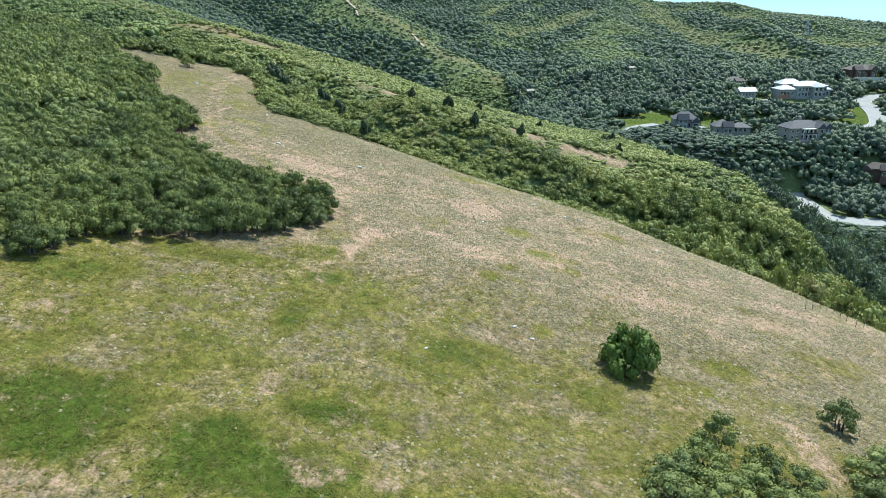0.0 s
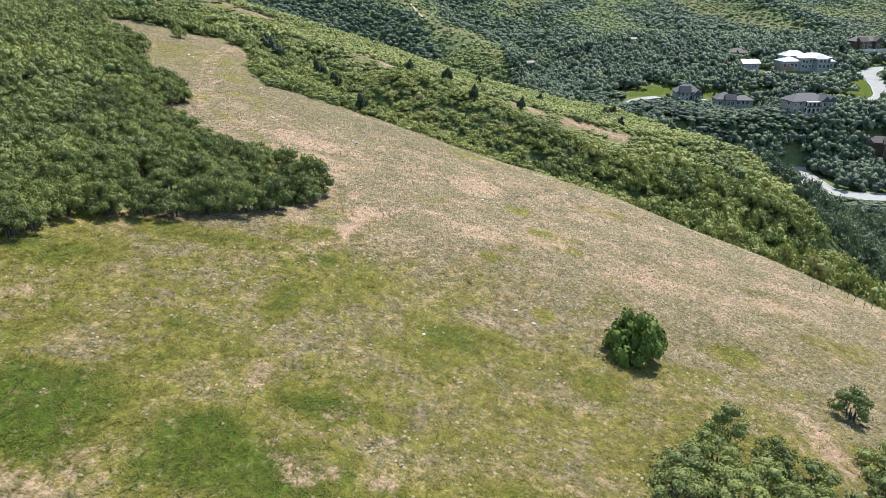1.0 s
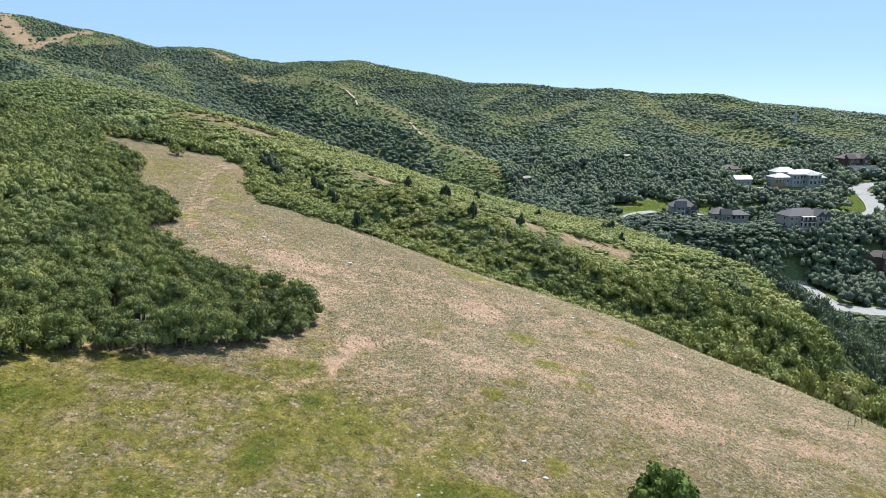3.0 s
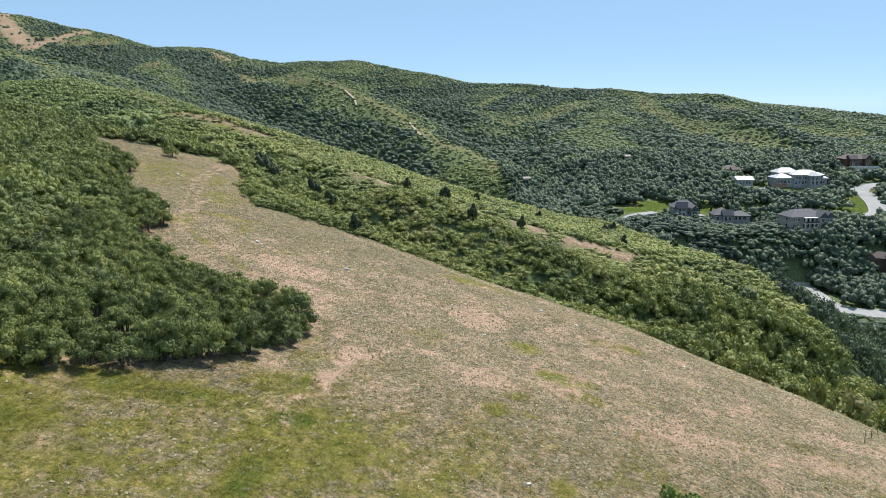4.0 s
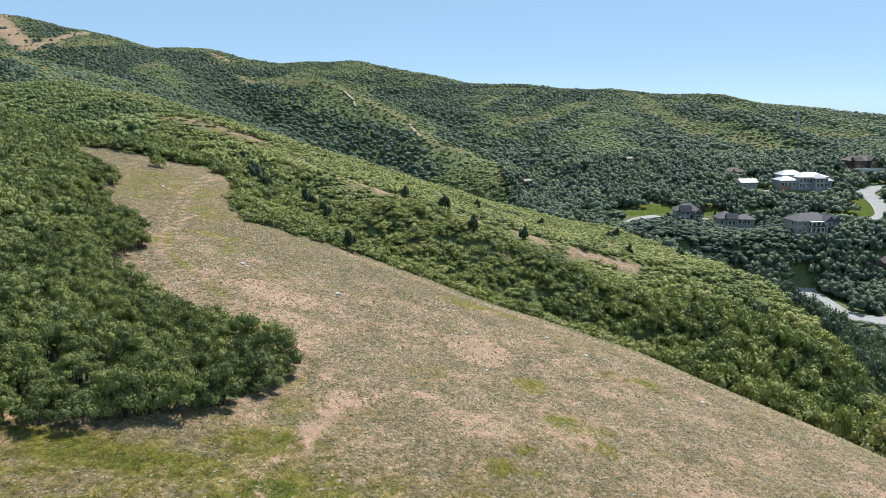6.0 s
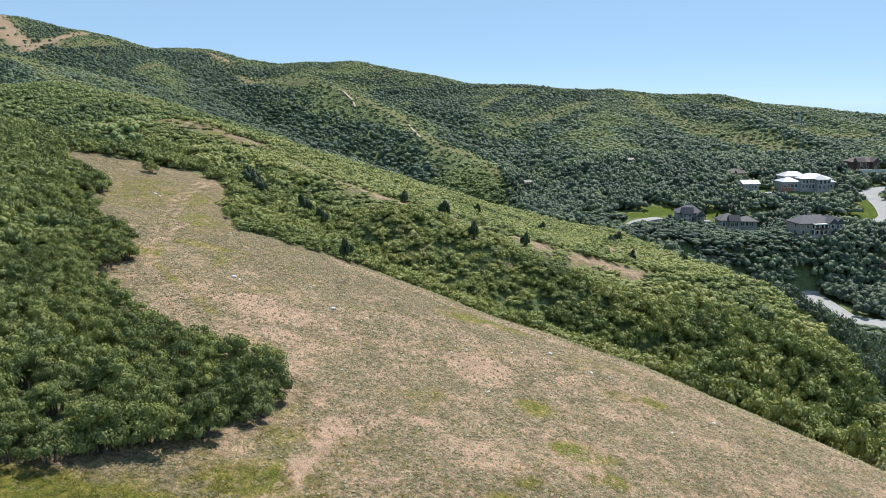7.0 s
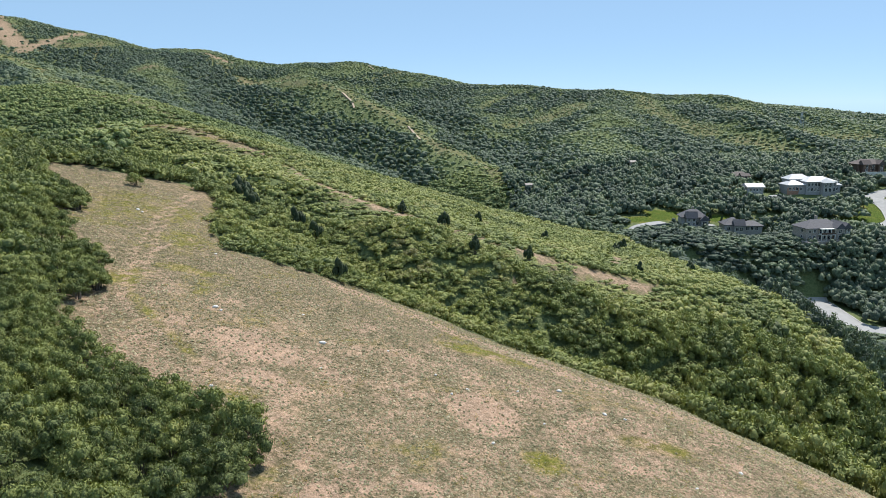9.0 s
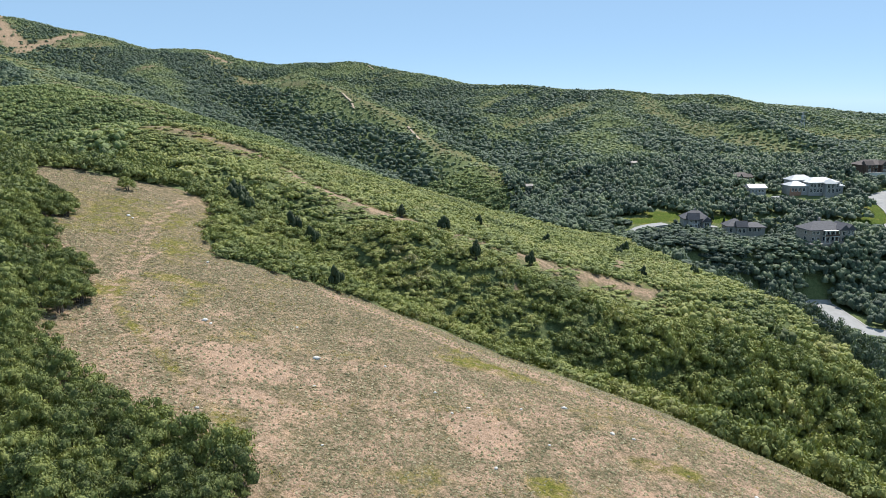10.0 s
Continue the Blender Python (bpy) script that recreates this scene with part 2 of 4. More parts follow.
_t.links.new(_c, _b.inputs["Base Color"])
_b.inputs["Roughness"].default_value = 0.95
_b.inputs["Specular IOR Level"].default_value = 0.1
bump(_t, _b, sums(_t, 'ADD', _n3, sums(_t, 'MULTIPLY', _n4, 1.6)), 0.8, 0.14)

# ---- ground ----
def inside(X, Y, poly):
    hit = np.zeros(X.shape, bool)
    for (ax, ay), (bx, by) in zip(poly, poly[1:] + poly[:1]):
        cross = ((ay > Y) != (by > Y)) & (X < (bx - ax) * (Y - ay) / (by - ay + 1e-12) + ax)
        hit ^= cross
    return hit


# the open meadow's outline on the plan: scrub to its west and north, the wooded gully over its rim
MEADOW = [(-90, -80), (-60, 33), (-26, 36), (-22.6, 39), (-22, 43), (-16.5, 44.6), (-10.6, 48.6), (-9.0, 53.3), (-10.8, 57.4), (-18.4, 60.3), (-25, 64.5), (-27, 67.5), (-29.5, 70.5), (-27.6, 72.8),
          (-27.4, 75.5), (-29.4, 79.5), (-31.4, 82.6), (-34, 84.6), (-39.5, 84.8), (-37, 88), (-39.6, 91), (-42, 93.4), (-40.4, 97.4), (-44.4, 104), (-49, 105.5), (-52.5, 111.4), (-57, 115), (-52, 120), (-38, 124), (-33, 121), (-30, 112), (-28, 103), (-23.5, 95.5),
          (-11, 95), (4, 91), (17, 86.5), (31, 79.5), (45, 72), (94, 47), (165, -80)]
SCRUB_EDGE = MEADOW[1:MEADOW.index((-52, 120)) + 1]
RIM = [(-12, 92.5), (0, 85), (17, 75.5), (40, 62.5), (60, 51)]       # where the meadow rolls over
# dirt: width and plan line
TRACKS = [(1.2, [(-37, 186), (-32, 172), (-27, 160)]), (2.7, [(-24.5, 157), (-20, 150.5), (-16, 146), (-12, 142), (-8, 139.5), (-5, 139.4)]), (1.5, [(0.5, 140), (3.2, 137), (6.1, 135.5)]), (1.6, [(13.4, 134), (15.6, 132.8), (18, 131.8)]),
          (2.0, [(23.5, 134.3), (26.4, 134.8), (31, 135.2), (34.2, 134.8)]), (0.9, [(-78, 209), (-66, 206), (-54, 201.5), (-46, 198)]), (0.8, [(35.6, 158.6), (38.5, 168), (42.5, 182)])]
FAR_BARE = [(19, [(-650, 1050), (-614, 1002), (-581, 970), (-549, 936)]), (10, [(-527, 912), (-527, 952), (-523, 989), (-521, 1023), (-520, 1046)]), (8, [(-335, 1022), (-300, 1006)]), (3, [(-297, 592), (-291, 587)]), (3, [(-205, 452), (-195, 449)])]
# open grassy ground on the hills
FAR_GRASS = [(9, [(-170, 770), (-129, 742), (-105, 732), (-77, 687), (-41, 631), (-20, 597), (3, 530), (27, 505), (41, 437)]), (14, [(-254, 928), (-203, 966)]), (14, [(-352, 840), (-379, 956)]), (11, [(-455, 735), (-439, 750), (-415, 737), (-341, 632), (-316, 603)]),
             (10, [(-505, 951), (-484, 983), (-470, 1035)]), (5, [(108, 873), (79, 856), (42, 791)]), (12, [(163, 832), (132, 770), (91, 728), (66, 708)]), (14, [(240, 875), (232, 777), (245, 741), (243, 656)]),
             (12, [(256, 622), (265, 579), (274, 543)]), (14, [(341, 686), (371, 653), (396, 660)]), (12, [(318, 810), (334, 772)]), (7, [(-112, 210), (-96, 211), (-76, 210), (-58, 204), (-45, 198)])]
# dark woods in the hollows
FAR_WOODS = [(22, [(-419, 690), (-391, 678), (-349, 635)]), (34, [(-458, 943), (-427, 938), (-415, 900)]), (30, [(-359, 974), (-320, 924), (-287, 907), (-230, 764), (-203, 711)]), (26, [(-192, 638), (-166, 660), (-128, 630), (-90, 610), (-63, 590), (-39, 570), (-25, 543)]),
             (24, [(-30, 892), (-2, 758), (10, 720)]), (9, [(124, 889), (93, 846), (55, 765)]), (12, [(179, 880), (148, 862), (116, 800)]), (26, [(33, 611), (55, 532), (70, 480), (103, 440)]), (18, [(281, 795), (285, 675), (295, 600), (303, 542)]),
             (22, [(160, 550), (183, 554), (209, 531), (230, 500)]), (16, [(-216, 387), (-197, 403), (-187, 406)])]
OPEN_GRASS = [(14, [(-320, 1000), (-290, 970), (-256, 934)]), (16, [(-360, 890), (-340, 840)]), (9, [(-402, 720), (-365, 680), (-331, 638)]), (8, [(-215, 455), (-190, 446), (-160, 434)]),
             (5, [(-148, 402), (-134, 395), (-120, 384)]), (8, [(-209, 805), (-198, 897)]), 
             (10, [(-60, 1010), (-90, 960)]), (6, [(-20, 300), (10, 275), (40, 262)]), (10, [(-470, 1000), (-440, 900)])]
WHEELS = [[(-36.5, 119), (-35.3, 109), (-33.8, 101), (-32.1, 94), (-30.5, 88), (-28.9, 83), (-27.2, 78), (-25.6, 74), (-23.8, 71), (-22.1, 69.6)], [(-35.4, 118), (-34.3, 109), (-33, 102), (-31.6, 96), (-29.5, 89.3), (-27.5, 83.2), (-26.4, 79.7)]]
VERGE = [(-27, 80), (-26, 76), (-24, 73), (-22.2, 71), (-18.4, 67), (-15.8, 64.2), (-13.3, 61.4), (-11, 59)]
LAWNS = [(9, 6, 85, 317), (9, 6, 99, 326), (11, 4, 122, 321), (9, 4, 142, 319), (12, 4, 174, 297), (5, 13, 200, 336), (5, 5, 204, 366), (7, 4, 97, 320), (8, 4, 172, 301), (9, 9, 192, 320), (8, 4, 177, 312), (10, 5, 183, 298)]
# grass patches in the meadow: x, y, half-widths, how lush
LUSH_WEST = [(-38, 105, 12, 10, 0.56), (-29, 94, 6, 9, 0.5), (-20, 74, 6, 5, 0.3), (-17, 24, 7, 4, 1.3), (-8, 22.5, 6, 3.2, 1.3), (1.0, 35.6, 4.2, 2.4, 1.0), (-2.6, 33.6, 2.0, 1.0, 0.8), (8.2, 32.6, 2.3, 1.8, 0.9), (18.4, 39.3, 3.2, 1.9, 0.75), (14.5, 36, 2.2, 1.5, 0.6), (27.6, 43.8, 3.6, 2.2, 0.75), (6.2, 40, 1.0, 1.6, 0.7)]
LUSH_EAST = [(31, 45.4, 2.0, 1.3, 0.6), (-16.4, 26.4, 4.4, 1.6, 1.2), (-15.6, 22.6, 4.2, 2.4, 1.3), (-9, 23.8, 4.5, 2.6, 1.2), (-5, 27, 4.0, 1.6, 1.15), (-12, 26.4, 2.0, 1.4, 0.8),
        (-9.0, 36, 1.3, 3.4, 1.2), (-10.4, 30, 1.4, 3.6, 0.8), (8.8, 54.6, 2.6, 1.6, 1.0), (9.6, 51.9, 2.1, 1.3, 0.85), (6.4, 60, 1.8, 1.9, 0.85), (4, 78.2, 5.0, 1.6, 0.95), (15.3, 65.6, 3.8, 1.4, 0.8), (3.2, 47.4, 1.1, 1.3, 0.85), (4.8, 49.7, 1.2, 0.9, 0.8), (-8, 42.3, 1.4, 1.5, 1.4)]
LUSH_REST = [(-2.6, 58.6, 2.2, 1.0, 0.5), (-24, 84.5, 4.5, 1.6, 0.8), (-27.5, 79, 2.0, 4.2, 0.7), (-8.2, 46, 1.2, 1.6, 0.9), (-16, 42.6, 8.0, 1.8, 1.0), (-24, 36.5, 6.0, 2.6, 1.0), (-9.5, 45.4, 3.0, 2.4, 0.8),
        (5, 30, 3.5, 2.5, 0.55), (2.2, 26, 4.5, 3.0, 0.6), (8.5, 27, 2.0, 4.0, 0.75), (-2, 20, 6, 2.5, 0.5), (-21, 80, 1.2, 6, 0.5), (5.2, 47.5, 1.2, 0.8, 0.6), (14, 53, 2.5, 1.0, 0.4), (24, 56, 3, 1, 0.45)]
LUSH = LUSH_WEST + LUSH_EAST + LUSH_REST
SOIL_UPPER = [(-10.3, 61.5, 1.0, 3.0, 0.42), (-7.4, 56, 0.8, 3.0, 0.45), (2.6, 50.8, 2.4, 0.6, 0.6), (-13.6, 68, 3.4, 1.1, 0.9), (-16.6, 69.3, 2.4, 0.9, 0.8), (-12, 64.5, 2.4, 1.6, 0.7), (3.2, 64.4, 2.2, 2.0, 0.9), (1.6, 66.8, 1.8, 1.2, 0.7), (1.8, 52.4, 3.2, 0.7, 0.6), (-1.2, 55, 1.6, 0.6, 0.6), (13.2, 61.8, 1.8, 0.7, 0.9)]
SOIL_LOWER = [(-29, 90.3, 0.5, 2.6, 0.6), (-28.6, 84, 0.5, 1.6, 0.5), (-6.4, 51, 0.9, 3.4, 0.75), (-7.2, 47.4, 0.7, 2.2, 0.8), (-20.6, 32.4, 2.8, 1.3, 0.5), (-15.4, 20.0, 4.0, 1.4, 0.6), (-8.5, 28.6, 0.7, 1.6, 0.7),
        (-5.4, 23, 1.8, 1.3, 0.65), (-2.4, 23.2, 1.4, 1.2, 0.6), (3.8, 38.5, 3.2, 1.2, 0.55), (15.5, 48, 5.5, 2.4, 0.55), (26, 49, 6, 2, 0.5), (19.5, 31, 1.2, 3.6, 0.9), (18, 34.5, 4, 1.2, 0.5), (4.2, 31.2, 1.4, 1.6, 0.5),
        (12.8, 31.6, 2.2, 0.9, 0.5), (-12, 22.6, 1.6, 0.8, 0.5), (9.2, 58.2, 1.6, 1.4, 0.5), (-20.5, 71.5, 1.6, 1.0, 0.5), (22, 66, 5, 1.2, 0.4), (33, 60, 5, 1.2, 0.4), (30, 54.2, 4, 1.3, 0.85), (-13.8, 69.4, 3.6, 1.8, 0.95), (-15.5, 71, 2.4, 1.0, 0.7), (3, 66.2, 2.6, 2.4, 0.95), (-0.9, 54.8, 1.6, 0.7, 0.7), (1.8, 53, 1.8, 0.7, 0.7), (4.2, 51.4, 1.6, 0.7, 0.7)]
SOIL = SOIL_UPPER + SOIL_LOWER


def patches(X, Y, spots):
    out = np.zeros(X.shape)
    for x, y, a, b, s in spots:
        out = np.maximum(out, s * np.exp(-(((X - x) / a) ** 2 + ((Y - y) / b) ** 2) ** 1.3))
    return out


def spread(lo, hi, fine, mid_lo, mid_hi, end_lo, end_hi, coarse=8.0, grow=1.04):
    """Grid lines: fine in the meadow, widening to a coarse step over the hills, and very wide towards the horizon."""
    out = list(np.arange(lo, hi + fine / 2, fine))
    for way, mid, end in ((1, mid_hi, end_hi), (-1, mid_lo, end_lo)):
        s, v, line = fine, out[-1] if way > 0 else out[0], []
        while v * way < end * way:
            s = min(s * grow, coarse) if v * way < mid * way else s * 1.25
            v += s * way
            line.append(v)
        out = out + line if way > 0 else line[::-1] + out
    return np.array(out)


gx = spread(-40, 36, 0.55, -800, 800, -4200, 4200)
gy = spread(18, 104, 0.55, -60, 1200, -600, 4300, grow=1.018)
GX, GY = np.meshgrid(gx, gy)
GZ = height(GX, GY)
nx, ny = len(gx), len(gy)
ii = (np.arange(ny - 1)[:, None] * nx + np.arange(nx - 1)[None, :]).ravel()
ground_mesh = bpy.data.meshes.new("ground")
ground_mesh.from_pydata(np.stack([GX.ravel(), GY.ravel(), GZ.ravel()], 1).tolist(), [], np.stack([ii, ii + 1, ii + nx + 1, ii + nx], 1).tolist())
ground_mesh.polygons.foreach_set("use_smooth", np.ones(len(ground_mesh.polygons), bool))


def cover_of(X, Y):
    """Shares of green grass and of bare soil at a place."""
    open_land = inside(X, Y, MEADOW) | (near_line(X, Y, SCRUB_EDGE) < 1.5)
    grassy = 0.24 + 0.34 * step01(-0.35 * X - (Y - 44), -6, 8) + 0.2 * rolling(X, Y, 14, 21) + 0.15 * rolling(X, Y, 5, 22)
    grassy = grassy - 0.1 * step01(Y, 52, 66) + 0.05 * step01(Y, 78, 92)
    grassy = np.maximum(grassy, patches(X, Y, LUSH))
    grassy = np.where(open_land, grassy, 0.4 + 0.25 * rolling(X, Y, 40, 23))
    bare = 0.29 + 0.2 * rolling(X, Y, 9, 24) + 0.1 * rolling(X, Y, 3, 27) + 0.1 * step01(Y, 44, 52) + 0.03 * step01(X, 8, 20)
    bare = bare - 0.2 * step01(Y, 72, 88) - 0.09 * (1 - step01(Y, 36, 46))
    bare = np.where(open_land, np.maximum(bare, (0.9 + 0.5 * step01(Y, 38, 50)) * patches(X, Y, SOIL)), 0.0)
    scrub = np.where(open_land, 0.0, 1.0)
    for wide, line in FAR_GRASS + OPEN_GRASS:
        scrub = scrub * (1 - 0.5 * np.clip(1.5 - near_line(X, Y, line) / wide, 0, 1))
    for wide, line in TRACKS:
        scrub = scrub * (1 - 0.55 * np.clip(1.5 - near_line(X, Y, line) / (4 * wide), 0, 1))
    for wide, line in TRACKS + FAR_BARE:
        near = np.clip(1.5 - near_line(X, Y, line) / wide * (1 + 0.45 * rolling(X, Y, 4 * wide, 25) + 0.35 * rolling(X, Y, 1.6 * wide, 26)), 0, 1)
        grassy, scrub, bare = grassy * (1 - near), scrub * (1 - near), np.maximum(bare, near * 0.52)
    for line in WHEELS:
        bare = np.maximum(bare, 0.62 * np.clip(1.5 - near_line(X, Y, line) / 0.26, 0, 1))
    grassy = np.maximum(grassy, 0.6 * np.clip(1.5 - near_line(X, Y, VERGE) / 0.6, 0, 1))
    rim = np.clip(1.5 - near_line(X, Y, RIM) / 1.5 * (1 + 0.4 * rolling(X, Y, 7, 28)), 0, 1)
    grassy, bare = grassy * (1 - rim), np.maximum(bare * (1 - 0.6 * rim), 0.72 * rim)
    for a, b, x, y in LAWNS:
        on = ((X - x) / a) ** 2 + ((Y - y) / b) ** 2 < 1.1
        grassy, scrub = np.where(on, 1.2, grassy), np.where(on, 0, scrub)
    return np.clip(grassy, 0, 1.3), np.clip(bare, 0, 1), scrub


grassy, bare, scrub = cover_of(GX, GY)
cover = ground_mesh.color_attributes.new("cover", 'FLOAT_COLOR', 'POINT')
cover.data.foreach_set("color", np.stack([grassy.ravel(), bare.ravel(), scrub.ravel(), 1 + 0 * GX.ravel()], 1).ravel())
ground_mesh.materials.append(mat_ground)
ground = tagged(new("ground", ground_mesh), "dry hillside meadow, bare soil and scrub slopes", "ground", kind="structure")

# ---- plants ----
def ico(level, half=False):
    bm = bmesh.new()
    bmesh.ops.create_icosphere(bm, subdivisions=level, radius=1)
    if half:
        bmesh.ops.delete(bm, geom=[f for f in bm.faces if f.calc_center_median().z < -0.35], context='FACES')
        bm.verts.index_update()
    v = np.array([p.co for p in bm.verts])
    f = np.array([[p.index for p in face.verts] for face in bm.faces])
    bm.free()
    return v, f


def crown(rng, lobes, level, leaves, leaf_size, flat=0.8, low=0.22, core=1.0, ragged=0.28):
    """A crown of unit radius and about unit height: uneven lobes over a dome, with leaf sprays standing off them. Returns vertices and triangles."""
    vs, fs, count = [], [], 0
    cv, cf = ico(level, True)
    centres = []
    for k in range(lobes):
        a = k * 2.4 + rng.uniform(-0.5, 0.5)
        r = 0.82 * math.sqrt((k + 0.4) / lobes)
        size = rng.uniform(0.62, 1.3) * (0.95 / lobes ** 0.42)
        z = low + (0.77 - low) * math.sqrt(max(0, 1 - (r / 0.9) ** 2)) * rng.uniform(0.55, 1.25) if lobes > 2 else rng.uniform(0.4, 0.6)
        centres.append((r * math.cos(a), r * math.sin(a), z, size))
    for x, y, z, s in centres:
        v = cv * s * core * (1 + rng.uniform(-ragged, ragged, (len(cv), 1)))
        vs.append(v * (1, 1, flat) + (x, y, z))
        fs.append(cf + count)
        count += len(v)
    if leaves:
        pick = rng.randint(0, lobes, leaves)
        d = rng.normal(size=(leaves, 3))
        d[:, 2] = np.where(rng.uniform(size=leaves) < 0.75, np.abs(d[:, 2]), d[:, 2])
        d /= np.linalg.norm(d, axis=1)[:, None]
        c = np.array(centres)[pick]
        p = c[:, :3] + d * c[:, 3:] * rng.uniform(0.84, 1.16, (leaves, 1)) * (1, 1, flat)
        n = d + rng.normal(size=d.shape) * 0.42 + (0, 0, 0.3)
        n /= np.linalg.norm(n, axis=1)[:, None]
        u = np.cross(n, rng.normal(size=d.shape))
        u /= np.linalg.norm(u, axis=1)[:, None]
        w = np.cross(n, u)
        s = leaf_size * rng.uniform(0.5, 1.4, (leaves, 1))
        quad = np.stack([p - u * s, p - w * s * 0.7, p + u * s, p + w * s * 0.7], 1).reshape(-1, 3)
        b = count + 4 * np.arange(leaves)
        vs.append(quad)
        fs.append(np.concatenate([np.stack([b, b + 1, b + 2], 1), np.stack([b, b + 2, b + 3], 1)]))
    return np.concatenate(vs), np.concatenate(fs)


def mesh_of(name, v, f, mat, tone=None):
    me = bpy.data.meshes.new(name)
    me.vertices.add(len(v))
    me.vertices.foreach_set("co", np.asarray(v, np.float32).ravel())
    me.loops.add(len(f) * 3)
    me.loops.foreach_set("vertex_index", np.asarray(f, np.int32).ravel())
    me.polygons.add(len(f))
    me.polygons.foreach_set("loop_start", np.arange(0, len(f) * 3, 3, dtype=np.int32))
    if tone is not None:
        a = me.attributes.new("tone", 'FLOAT', 'POINT')
        a.data.foreach_set("value", np.asarray(tone, np.float32))
    me.update(calc_edges=True)
    me.materials.append(mat)
    return me


def thicket(name, label, category, templates, X, Y, radius, tall, tone, mat, rng, sink=0.1):
    """Many crowns joined into one mesh."""
    Z = height(X, Y) - sink
    kind = rng.randint(0, len(templates), len(X))
    turn = rng.uniform(0, 6.283, len(X))
    vs, fs, ts, count = [], [], [], 0
    for k, (tv, tf) in enumerate(templates):
        on = np.nonzero(kind == k)[0]
        if not len(on):
            continue
        c, s = np.cos(turn[on])[:, None], np.sin(turn[on])[:, None]
        x = (tv[None, :, 0] * c - tv[None, :, 1] * s) * radius[on][:, None] + X[on][:, None]
        y = (tv[None, :, 0] * s + tv[None, :, 1] * c) * radius[on][:, None] + Y[on][:, None]
        z = tv[None, :, 2] * tall[on][:, None] + Z[on][:, None]
        vs.append(np.stack([x, y, z], 2).reshape(-1, 3))
        fs.append((tf[None] + (count + len(tv) * np.arange(len(on)))[:, None, None]).reshape(-1, 3))
        ts.append(np.repeat(tone[on], len(tv)))
        count += len(on) * len(tv)
    me = mesh_of(name, np.concatenate(vs), np.concatenate(fs), mat, np.concatenate(ts))
    return tagged(new(name, me), label, category, kind="stuff")


def scatter(rng, x0, x1, y0, y1, gap):
    X, Y = np.meshgrid(np.arange(x0, x1, gap), np.arange(y0, y1, gap))
    X = X + (np.arange(X.shape[0])[:, None] % 2) * gap / 2
    return (X + rng.uniform(-0.6, 0.6, X.shape) * gap).ravel(), (Y + rng.uniform(-0.6, 0.6, Y.shape) * gap).ravel()


def in_reach(X, Y):
    return np.abs(X) < 0.7 * (Y + 8) + 8


def from_tracks(X, Y):
    """0 on the dirt, 1 well away from it."""
    k = np.ones(X.shape)
    for wide, line in FAR_GRASS[:1] + OPEN_GRASS:
        k = np.minimum(k, 0.4 + np.clip(near_line(X, Y, line) / wide - 0.3, 0, 0.6))
    for wide, line in TRACKS + FAR_BARE:
        k = np.minimum(k, np.clip(near_line(X, Y, line) / wide * (1 + 0.45 * rolling(X, Y, 4 * wide, 25)) - 0.5, 0, 1))
    return k


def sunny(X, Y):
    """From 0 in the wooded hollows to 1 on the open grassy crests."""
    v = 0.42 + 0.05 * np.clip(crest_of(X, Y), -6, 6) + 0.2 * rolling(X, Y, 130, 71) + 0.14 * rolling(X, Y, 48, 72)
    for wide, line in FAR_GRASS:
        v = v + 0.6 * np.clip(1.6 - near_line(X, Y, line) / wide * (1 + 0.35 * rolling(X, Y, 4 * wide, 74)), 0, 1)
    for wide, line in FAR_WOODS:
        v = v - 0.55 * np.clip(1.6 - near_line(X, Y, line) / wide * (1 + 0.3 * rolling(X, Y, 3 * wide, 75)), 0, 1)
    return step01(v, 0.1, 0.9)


ROADS = [(2.8, [(78, 299), (83, 306), (90, 310.5), (96, 313)]), (3.2, [(158, 306), (168, 305), (180, 306), (190, 309), (197, 315), (203, 326)]), (3.7, [(197, 312), (203, 326), (206.5, 338), (207, 346), (213, 352), (226, 357), (240, 360)]),
         (4.2, [(134.3, 259), (134, 252.6), (133, 241), (131.8, 232.5), (134, 226.5), (141, 223.5), (155, 222), (172, 224)]), (2.6, [(113, 312), (118, 311)]), (3.0, [(160, 350), (164, 343), (170, 340)])]
HOUSE_SPOTS = [(146, 281, 12), (108, 312, 9), (128, 309, 11), (180, 354, 19), (152, 354, 7), (160, 372, 8), (228, 386, 13), (168, 262, 7), (106, 405, 5), (50, 416, 5), (144, 356, 4), (151, 345, 8), (172, 343, 9), (186, 345, 8), (162, 348, 7)]


def built_free(X, Y):
    ok = np.ones(X.shape, bool)
    for wide, line in ROADS:
        ok &= near_line(X, Y, line) > wide + 1.2
    for x, y, r in HOUSE_SPOTS:
        ok &= np.hypot(X - x, Y - y) > 0.82 * r
    for a, b, x, y in LAWNS:
        ok &= ((X - x) / a) ** 2 + ((Y - y) / b) ** 2 > 1
    return ok


rng = np.random.RandomState(7)
near_crowns = [crown(rng, 12, 1, 1500, 0.041, 0.5, 0.03, 0.68) for _ in range(6)]
full_crowns = [crown(rng, 12, 1, 800, 0.047, 0.5, 0.06, 0.68) for _ in range(6)]
mid_crowns = [crown(rng, 8, 1, 220, 0.078, 0.5, 0.1, 0.7) for _ in range(6)]
gully_crowns = [crown(rng, 8, 1, 290, 0.08, 0.56, 0.14, 0.6) for _ in range(8)]
bench_crowns = [crown(rng, 4, 1, 44, 0.14, 0.8, 0.16, 0.74, 0.35) for _ in range(8)]
far_crowns = [crown(rng, 5, 1, 32, 0.13, 0.66, 0.14, 0.88, 0.3) for _ in range(8)]
